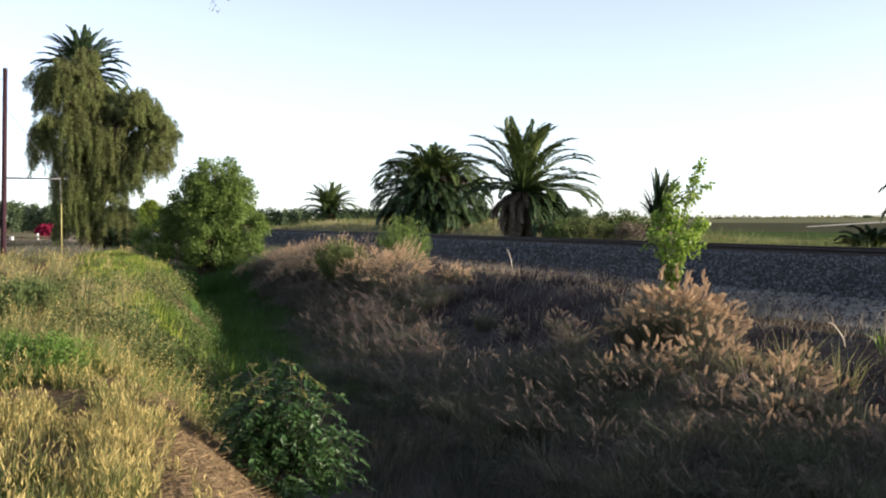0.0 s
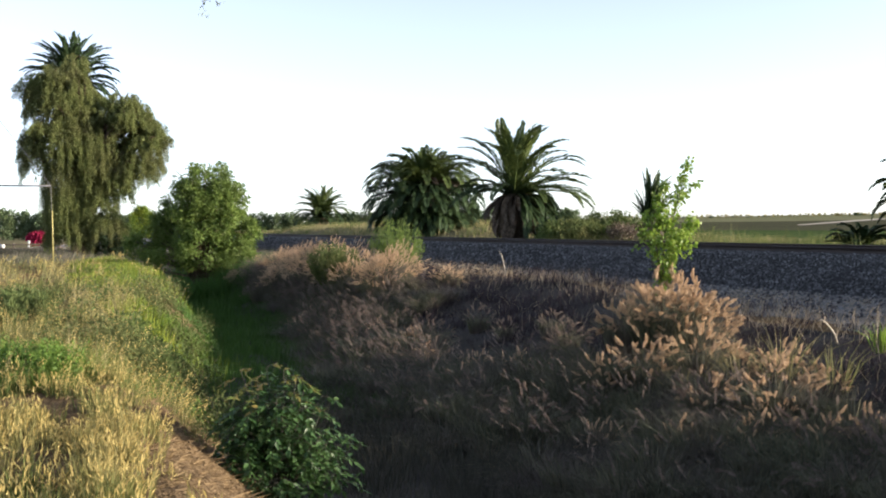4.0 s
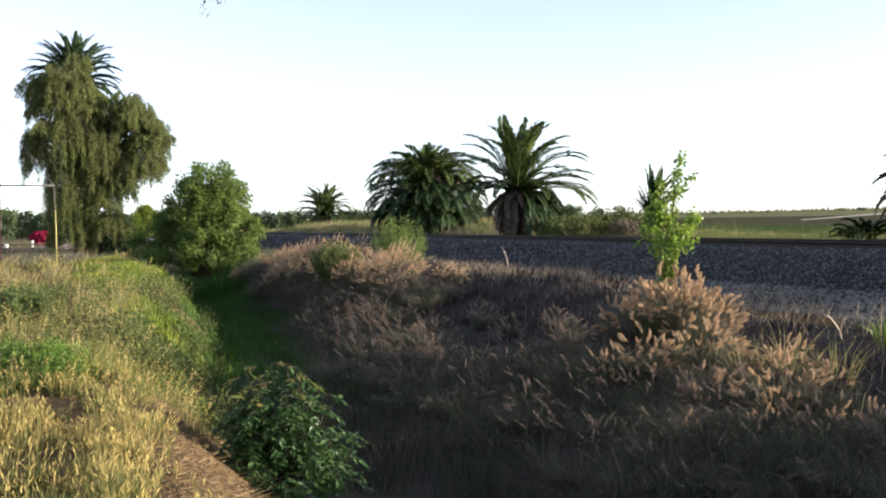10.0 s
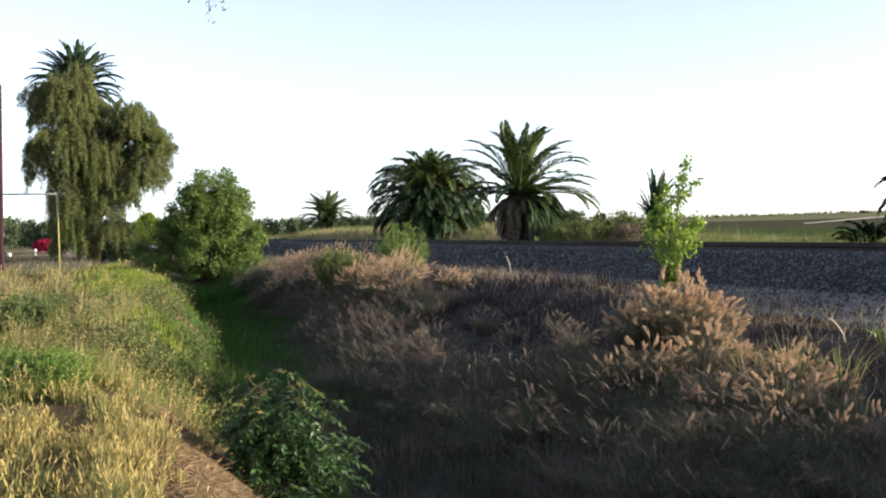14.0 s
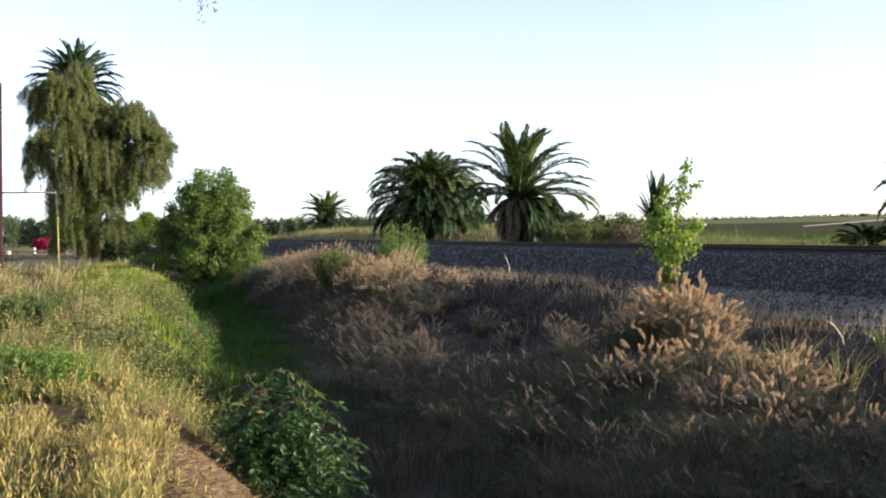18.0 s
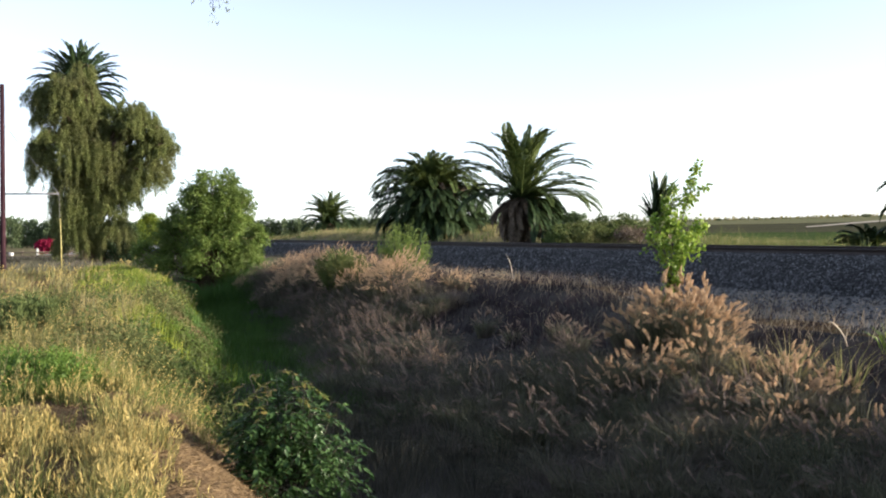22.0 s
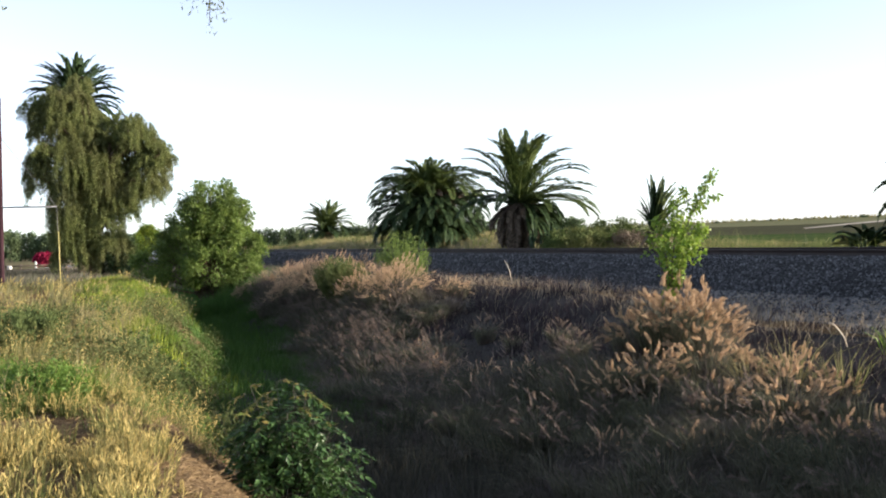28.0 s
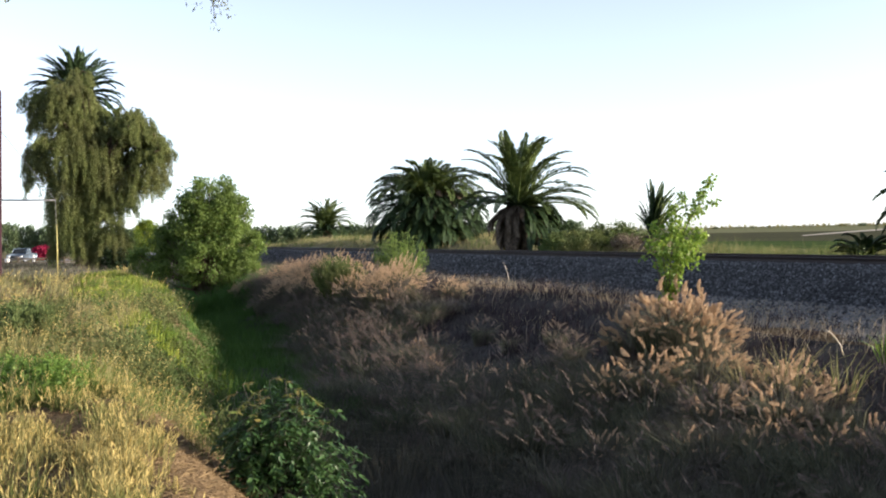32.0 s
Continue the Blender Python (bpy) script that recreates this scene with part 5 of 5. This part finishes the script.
    grass("arching_blades", "pale arching blades between the plumed clumps", M["oat_stem"], rng, x, y, 0.4, 0.75, 0.013, (-0.05, -0.05), 1.3, fan=fan)
    a, q = rng.uniform(0, 2 * np.pi, 70), rng.uniform(0, 1, 70)
    tuft = thing("grass_tuft", "fresh green tuft of grass on the dark bank", "grass tuft", pose(5.5, 12.75, float(ground_z(5.5, 12.75))))
    b = Build()
    H = rng.uniform(0.25, 0.5, 70)
    blades(b, np.stack((np.cos(a) * q * 0.08, np.sin(a) * q * 0.08, 0 * a - 0.03), 1), H, np.stack((np.cos(a), np.sin(a)), 1) * (H * q * 0.8)[:, None], 0.02, rng, 0.85)
    part("blades", b, M["sapling"], tuft)
    # rough grass round the foot of the pepper tree
    x, y = field_of(rng, 1500, -10, 14, 46, 80)
    x, y, fan = tufts(rng, x, y, 18, 0.4)
    grass("rough_grass", "dull dry grass at the foot of the trees", M["blade"], rng, x, y, 0.15, 0.5, 0.02, (0.1, 0), 0.7, width_grow=0.004, fan=fan)
    # weeds beyond the railway
    x, y = field_of(rng, 3800, 24, 46, 8, 120)
    x, y = pick(x, y, (0.15 + 0.85 * patchy(x, y, 9.0, 0.5, 1.5)) * np.interp(to_nu(x, y)[1], (45, 60), (1, 0.2)))
    x, y, fan = tufts(rng, x, y, 26, 0.6)
    grass("verge_weeds", "tall green and dry weeds beyond the railway", M["weed"], rng, x, y, 0.25, 0.55 + 0.75 * patchy(x, y, 7.0, 0.45, 4.4), 0.022, (0.1, 0), 0.8, width_grow=0.004, category="weeds", fan=fan)
    x, y = field_of(rng, 1500, 24, 36, 8, 54)
    x, y = pick(x, y, patchy(x, y, 5.0, 0.5, 6.5))
    x, y, fan = tufts(rng, x, y, 30, 0.5)
    grass("verge_greens", "tall yellow-green weeds beyond the railway", M["green"], rng, x, y, 0.3, 0.5 + 0.6 * patchy(x, y, 3.0, 0.5, 2.2), 0.018, (0.1, 0), 0.7, width_grow=0.004, category="weeds", fan=fan)
    x, y = field_of(rng, 3200, 23.5, 48, 20, 170)
    x, y = pick(x, y, np.interp(to_nu(x, y)[1], (45, 65), (0.3, 1)))
    x, y, fan = tufts(rng, x, y, 22, 0.6)
    grass("verge_dry_grass", "dull dry grass beyond the railway", M["oat_stem"], rng, x, y, 0.2, 0.6, 0.022, (0.1, 0), 1.0, width_grow=0.004, fan=fan)


make_grass()


# ---- far things ----
def make_orchard():
    rng = np.random.default_rng(37)
    protos = []
    for i in range(4):
        b = Build()
        c = shell(rng, 34, (1.5, 1.5, 2.4), -0.95) + np.array((0, 0, 2.6))
        leaf_cloud(b, rng, c, 0.75, 34, 0.55, 0.34)
        t = Build()
        tube(t, [(0, 0, -0.3), (0, 0, 1.4), (0.1, 0, 2.4)], [0.14, 0.11, 0.06], 6)
        protos.append((b.mesh("crown", M["orchard"]), t.mesh("trunk", M["bark"])))
    k = 0
    for x in np.arange(-112, 34, 1.7):
        y = 232 + rng.normal(0, 1.0) + 0.05 * x
        c, t = protos[k % 4]
        k += 1
        ob = thing("orchard_tree", "dark green orchard tree in a distant row", "tree", pose(x + rng.normal(0, 0.4), y, float(ground_z(x, y)), 0, 0, rng.uniform(0, 360)) @ Matrix.Diagonal((0.85, 0.85, rng.uniform(0.74, 0.84) + 0.17 * min(max((-20 - x) / 15, 0), 1) + 0.35 * min(max((-78 - x) / 15, 0), 1), 1)), "distant orchard row")
        part("trunk", t, None, ob)
        part("crown", c, None, ob)
    for x, y, s in ((150, 620, 0.8), (158, 640, 0.9), (172, 640, 1.0), (186, 610, 0.8), (205, 640, 1.0), (216, 655, 0.9), (250, 640, 1.3), (246, 600, 1.5), (130, 590, 0.8)):
        c, t = protos[k % 4]
        k += 1
        ob = thing("far_tree", "small tree on the far edge of the field, paled for haze", "tree", pose(x * 1.8, y * 1.8, -0.25, 0, 0, k * 50) @ Matrix.Diagonal((s * 1.5, s * 1.5, s * 0.4, 1)), "trees on the horizon")
        part("trunk", t, None, ob)
        part("crown", c, None, ob)


make_orchard()


def make_treeline():
    """A thin uneven line of far trees on the horizon beyond the fields."""
    rng = np.random.default_rng(91)
    x = np.arange(180, 760, 2.6)
    h = 1.3 + 0.9 * np.sin(x * 0.021) * np.sin(x * 0.043 + 1) + rng.uniform(0, 1.6, len(x)) ** 1.5
    c = np.stack((x, 1150 + rng.normal(0, 8, len(x)), -0.2 + h * 0.5), 1)
    b = Build()
    for f in (0.3, 0.6, 0.95):
        leaf_cloud(b, rng, c * np.array((1, 1, 0)) + np.stack((0 * x, 0 * x, h * f), 1), 0.9, 20, 1.1, 0.7)
    # the pale straw colour stands for haze over the trees
    tagged(part("far_treeline", b, M["oat_stem"]), "line of trees on the far horizon, paled to stand for haze", "trees", kind="stuff")


make_treeline()

ROAD_B, ROAD_D = Vector((-48.9, 123.7, 0)), Vector((math.sin(radians(-4)), math.cos(radians(-4)), 0))


def make_road():
    side = Vector((ROAD_D.y, -ROAD_D.x, 0))
    def strip(name, mat, off, half, z, s0, s1):
        b = Build()
        ss = np.linspace(s0, s1, 40)
        v = [tuple(ROAD_B + ROAD_D * s + side * (off + e * half) + Vector((0, 0, z))) for s in ss for e in (-1, 1)]
        b.add(v, [[2 * i, 2 * i + 1, 2 * i + 3, 2 * i + 2] for i in range(39)])
        return part(name, b, mat)
    tagged(strip("road", M["asphalt"], 1.8, 3.9, -0.9, -160, 1200), "grey two-lane asphalt country road", "road", kind="structure")
    tagged(strip("road_line", M["paint"], 5.4, 0.08, -0.89, -160, 700), "white painted road edge line", "road marking", kind="structure")
    tagged(strip("road_line", M["paint"], -1.8, 0.08, -0.89, -160, 700), "white painted road edge line", "road marking", kind="structure")
    b = Build()
    v = [(62, 175, -0.16), (100, 245, -0.16), (150, 335, -0.16), (160, 372, -0.16), (106, 268, -0.16), (66, 188, -0.16)]
    b.add(v, [[0, 1, 4, 5], [1, 2, 3, 4]])
    tagged(part("dirt_track", b, M["track_dirt"]), "pale dirt farm track across the field", "dirt track", kind="structure")


make_road()


def make_pole():
    base = (-17.95, 43.0, float(ground_z(-17.95, 43.0)))
    ob = thing("utility_pole", "dark brown wooden utility pole with a side strut and guy wire", "utility pole", pose(*base))
    z0 = base[2]
    b = Build()
    tube(b, [(-0.05, 0, -0.3), (0.0, 0, 0.5), (0.1, 0, 4), (0.2, 0, 7.85 - z0)], [0.115, 0.11, 0.10, 0.09], 12)
    part("shaft", b, M["pole"], ob)
    b = Build()
    tube(b, [(0.1, 0, 3.36 - z0), (2.38, 0, 3.31 - z0)], [0.035, 0.035], 8)
    part("strut", b, M["steel"], ob, "galvanised horizontal guy strut")
    b = Build()
    tube(b, [(0.16, 0, 6.3 - z0), (2.38, 0, 3.31 - z0), (2.4, 0, 0)], [0.012] * 3, 5)
    part("guy_wire", b, M["steel"], ob)
    b = Build()
    tube(b, [(2.4, 0, -0.05), (2.4, 0, 1.2), (2.41, 0, 2.3 - z0)], [0.022, 0.022, 0.02], 8)
    part("guy_guard", b, M["yellow"], ob, "yellow plastic guy-wire guard")
    b = Build()
    tube(b, [(0.18, 0, 7.4 - z0), (-4, 0, 7.0 - z0), (-30, 2, 6.6 - z0)], [0.012] * 3, 5)
    part("overhead_wire", b, M["dark"], ob)


make_pole()


def make_fence():
    rng = np.random.default_rng(5)
    ob = thing("roadside_fence", "low dark rail fence with white posts along the road", "fence", pose(0, 0, -0.5))
    for i, (x, w) in enumerate(((-42.4, 0), (-41.0, 0), (-39.6, 0), (-38.3, 0), (-36.9, 1), (-35.5, 0), (-34.1, 0), (-32.7, 0))):
        b = Build()
        box(b, (x - 0.08, 95.9, -0.3), (x + 0.08, 96.06, 0.75 if not w else 0.95), 0.02)
        part("post", b, M["white"] if w else M["wood"], ob, "white post" if w else "")
    for z in (0.25, 0.6):
        b = Build()
        box(b, (-44.5, 95.86, z - 0.06), (-32.0, 95.9, z + 0.06))
        part("rail", b, M["wood"], ob)
    rw = np.random.default_rng(15)
    x, y = rw.uniform(-46, -30, 900), rw.uniform(88, 95.5, 900)
    x, y, fan = tufts(rw, x, y, 16, 0.5)
    grass("roadside_weeds", "dull brownish weeds along the roadside fence", M["shade_stalk"], rw, x, y, 0.25, 0.75, 0.03, (0.1, 0), 0.8, category="weeds", fan=fan)
    mb = thing("mailbox", "white roadside mailbox on a post", "mailbox", pose(-39.0, 95.2, -0.62) @ Matrix.Diagonal((0.6, 0.6, 0.85, 1)))
    b = Build()
    box(b, (-0.06, -0.06, -0.1), (0.06, 0.06, 0.35), 0.01)
    part("post", b, M["wood"], mb)
    b = Build()
    tube(b, [(-0.32, 0, 0.7), (-0.3, 0, 0.72), (0.3, 0, 0.72), (0.32, 0, 0.7)], [0.1, 0.2, 0.2, 0.1], 12)
    part("box", b, M["white"], mb)
    leafy_bush("bougainvillea", -56.0, 150.0, (1.75, 1.0, 0.9), "crimson flowering bougainvillea beyond the road", M["red"], 71, 80, 100, 0.24, 0.17, 0.42, 1.2, z=-1.1)


make_fence()


def make_twigs():
    b = Build()
    tube(b, [(0, 0, -0.1), (0.03, 0, 0.2), (0.0, 0.02, 0.42), (-0.06, 0.02, 0.6), (-0.13, 0.03, 0.72)], [0.013, 0.012, 0.011, 0.009, 0.004], 6)
    me = b.mesh("stick", M["twig"])
    for x, y, turn, s, name, label in ((1.85, 27.0, (0, 0, 0), 1.0, "bare_stick", "pale bare dead stick standing on the bank"), (5.3, 13.6, (10, -38, 30), 0.75, "bent_stem", "pale bent dead stem on the bank")):
        tagged(part(name, me, m=pose(x, y, float(ground_z(x, y)), *turn) @ Matrix.Diagonal((s, s, s, 1))), label, "stick")


make_twigs()


def make_overhang():
    """A drooping pepper-tree spray overhead, on a limb of a tree that stands beside the camera."""
    rng = np.random.default_rng(53)
    x, y = -8.0, 3.0
    ob = thing("overhanging_tree", "pepper tree beside the camera with a drooping spray of leaves", "tree", pose(x, y, float(ground_z(x, y))))
    b = Build()
    tube(b, [(0, 0, -0.3), (0.05, 0, 1.8), (0.3, 0.4, 3.6), (1.6, 2.0, 5.0), (3.6, 4.0, 5.4), (5.2, 5.4, 5.0), (6.11, 6.0, 4.32)], [0.22, 0.19, 0.15, 0.09, 0.06, 0.03, 0.012], 8)
    part("trunk", b, M["bark"], ob)
    up = part("spray_stem", (lambda s: (tube(s, [(0, 0, 0), (0.02, 0, -0.5), (0.0, 0, -0.9)], [0.008, 0.006, 0.003], 5), s)[1])(Build()), M["bark"], ob, "thin hanging twig", pose(6.11, 6.0, 4.32))
    lf = Build()
    for px, k, low in ((-0.2, 40, 0.80), (0.0, 80, 1.0), (0.14, 70, 0.9), (0.06, 50, 0.85), (-0.3, 26, 0.76)):
        z = rng.uniform(0.3, low, k)
        P = np.stack((px * z + rng.normal(0, 0.022, k), rng.normal(0, 0.03, k), -z), 1)
        leaves(lf, P, rng.normal(0, 0.5, (k, 3)) - np.array((0, 0, 0.6)), 0.042, 0.013, rng)
    part("spray_leaves", lf, M["pepper"], up)
    lf, st = Build(), Build()
    for dx, low in ((-0.12, 0.62), (0.0, 0.72), (0.07, 0.6)):
        tube(st, [(0, 0, 0), (dx * 0.6, 0, -low * 0.5), (dx, 0, -low)], [0.006, 0.004, 0.002], 4)
        z = rng.uniform(0.1, low, 40)
        P = np.stack((dx * z / low + rng.normal(0, 0.025, 40), rng.normal(0, 0.03, 40), -z), 1)
        leaves(lf, P, rng.normal(0, 0.5, (40, 3)) - np.array((0, 0, 0.6)), 0.042, 0.013, rng)
    tube(st, [(-2.53, 0.4, 1.7), (-1.2, 0.2, 1.3), (-0.4, 0, 0.6), (0, 0, 0)], [0.03, 0.02, 0.012, 0.006], 5)
    side = part("side_twig", st, M["bark"], ob, "thin hanging twig", pose(5.53, 3.0, 3.6))
    part("side_leaves", lf, M["pepper"], side)
    return up


SPRAY = make_overhang()


def make_car():
    """A pale pickup truck; x is forward."""
    ob = thing("pickup_truck", "pale blue-grey pickup truck driving on the road", "pickup truck")
    def prism(prof, half, inset=0.0):
        b = Build()
        k = len(prof)
        v = [(x, s * (half - (inset if z > 1.2 else 0)), z) for s in (-1, 1) for x, z in prof]
        q = [[i, (i + 1) % k, k + (i + 1) % k, k + i] for i in range(k)]
        t = [[0, i, i + 1] for i in range(1, k - 1)] + [[k, k + i + 1, k + i] for i in range(1, k - 1)]
        return b.add(v, q, t)
    part("body", prism([(-2.6, 0.5), (2.55, 0.42), (2.65, 0.75), (2.55, 1.05), (1.25, 1.18), (-2.55, 1.18), (-2.65, 0.9)], 0.95), M["car"], ob)
    part("cab", prism([(-0.95, 1.18), (1.25, 1.18), (0.6, 1.8), (-0.7, 1.82)], 0.86, 0.1), M["car"], ob)
    b = Build()
    b.add([(1.235, -0.72, 1.22), (1.235, 0.72, 1.22), (0.64, 0.64, 1.76), (0.64, -0.64, 1.76)], [[0, 1, 2, 3]])
    b.v[-1][:, 0] += 0.02
    part("windscreen", b, M["glass"], ob)
    for s in (-1, 1):
        b = Build()
        b.add([(1.0, s * 0.85, 1.24), (-0.85, s * 0.85, 1.24), (-0.65, s * 0.775, 1.74), (0.52, s * 0.775, 1.74)], [[0, 1, 2, 3]])
        b.v[-1][:, 1] += s * 0.03
        part("side_window", b, M["glass"], ob)
        b = Build()
        box(b, (2.6, s * 0.68 - 0.18, 0.78), (2.675, s * 0.68 + 0.18, 0.96))
        part("headlight", b, M["lamp"], ob)
    b = Build()
    box(b, (2.6, -0.45, 0.72), (2.68, 0.45, 0.98))
    part("grille", b, M["dark"], ob)
    b = Build()
    box(b, (2.55, -0.93, 0.42), (2.74, 0.93, 0.6), 0.03)
    part("bumper", b, M["chrome"], ob)
    wheels = []
    ty, rm = Build(), Build()
    tube(ty, [(0, -0.13, 0), (0, -0.1, 0), (0, 0.1, 0), (0, 0.13, 0)], [0.3, 0.37, 0.37, 0.3], 18)
    tube(rm, [(0, -0.135, 0), (0, 0.135, 0)], [0.2, 0.2], 12)
    ty, rm = ty.mesh("tyre", M["dark"]), rm.mesh("rim", M["chrome"])
    for x in (-1.6, 1.7):
        for s in (-1, 1):
            w = part("tyre", ty, None, ob, m=pose(x, s * 0.84, 0.37))
            part("rim", rm, None, w)
            wheels.append((w, x, s * 0.84))
    return ob, wheels


CAR, WHEELS = make_car()


# ---- what moves ----
def motions():
    speed = 20.6
    yaw = math.degrees(math.atan2(-ROAD_D.y, -ROAD_D.x))
    rows = []
    for t in (0.0, 8.0, 16.0, 24.0, 28.0, 32.0):
        p = ROAD_B + ROAD_D * speed * (32.0 - t)
        rows.append((t, pose(p.x, p.y, -0.89, 0, 0, yaw)))
    walk(CAR, rows)
    # lean of the sapling's leader in the wind: seconds, degrees
    gusts = ((0, 3), (1, 6), (2, 0.5), (3, 0), (6, 2.5), (7, -1), (8, 1), (9, -0.5), (10, -6), (11, -5), (12, -3), (13, 12), (13.6, 3), (14, -3.5), (17, 1.5), (18, -3), (19, -2.5), (20, -2), (21, -1), (22, 2), (23, -8.5), (24, -5.5), (25, 3), (25.5, 5.5), (27.5, -1.5), (28, 14), (28.5, 4), (29, -5), (29.5, 1), (30, 7.5), (30.5, 7.5), (31, 8), (32, 13.5))
    walk(LEADER, [(t, pose(0.13, 0, 1.52, 0, g * 0.85, 0)) for t, g in gusts])
    walk(SAPLING, [(t, pose(3.1, 14.15, -0.2, 0, g * 0.12, 0)) for t, g in gusts])
    # the spray overhead swings
    swing = ((0, -1), (3.5, -1), (6, -1), (9, -1.5), (13, 0), (19, -3), (22, 0), (23, 6), (25, 0.5), (28, 0.5), (30, -1), (32, 1))
    walk(SPRAY, [(t, pose(6.11, 6.0, 4.32, 0, -g * 2.0, 0)) for t, g in swing])
    rng = random.Random(77)
    for ob, (x, y, z, turn), amp in SWAYING:
        ph, f = rng.uniform(0, 6.28), rng.uniform(0.9, 1.3)
        s = ob.scale.copy()
        rows = [(t, pose(x, y, z, amp * 0.6 * math.sin(f * t * 1.7 + ph + 1), amp * (0.5 + math.sin(f * t + ph)), 0) @ pose(0, 0, 0, 0, 0, turn)) for t in np.arange(0, 32.1, 1.0)]
        walk(ob, [(float(t), m) for t, m in rows])
        ob.scale = s


motions()
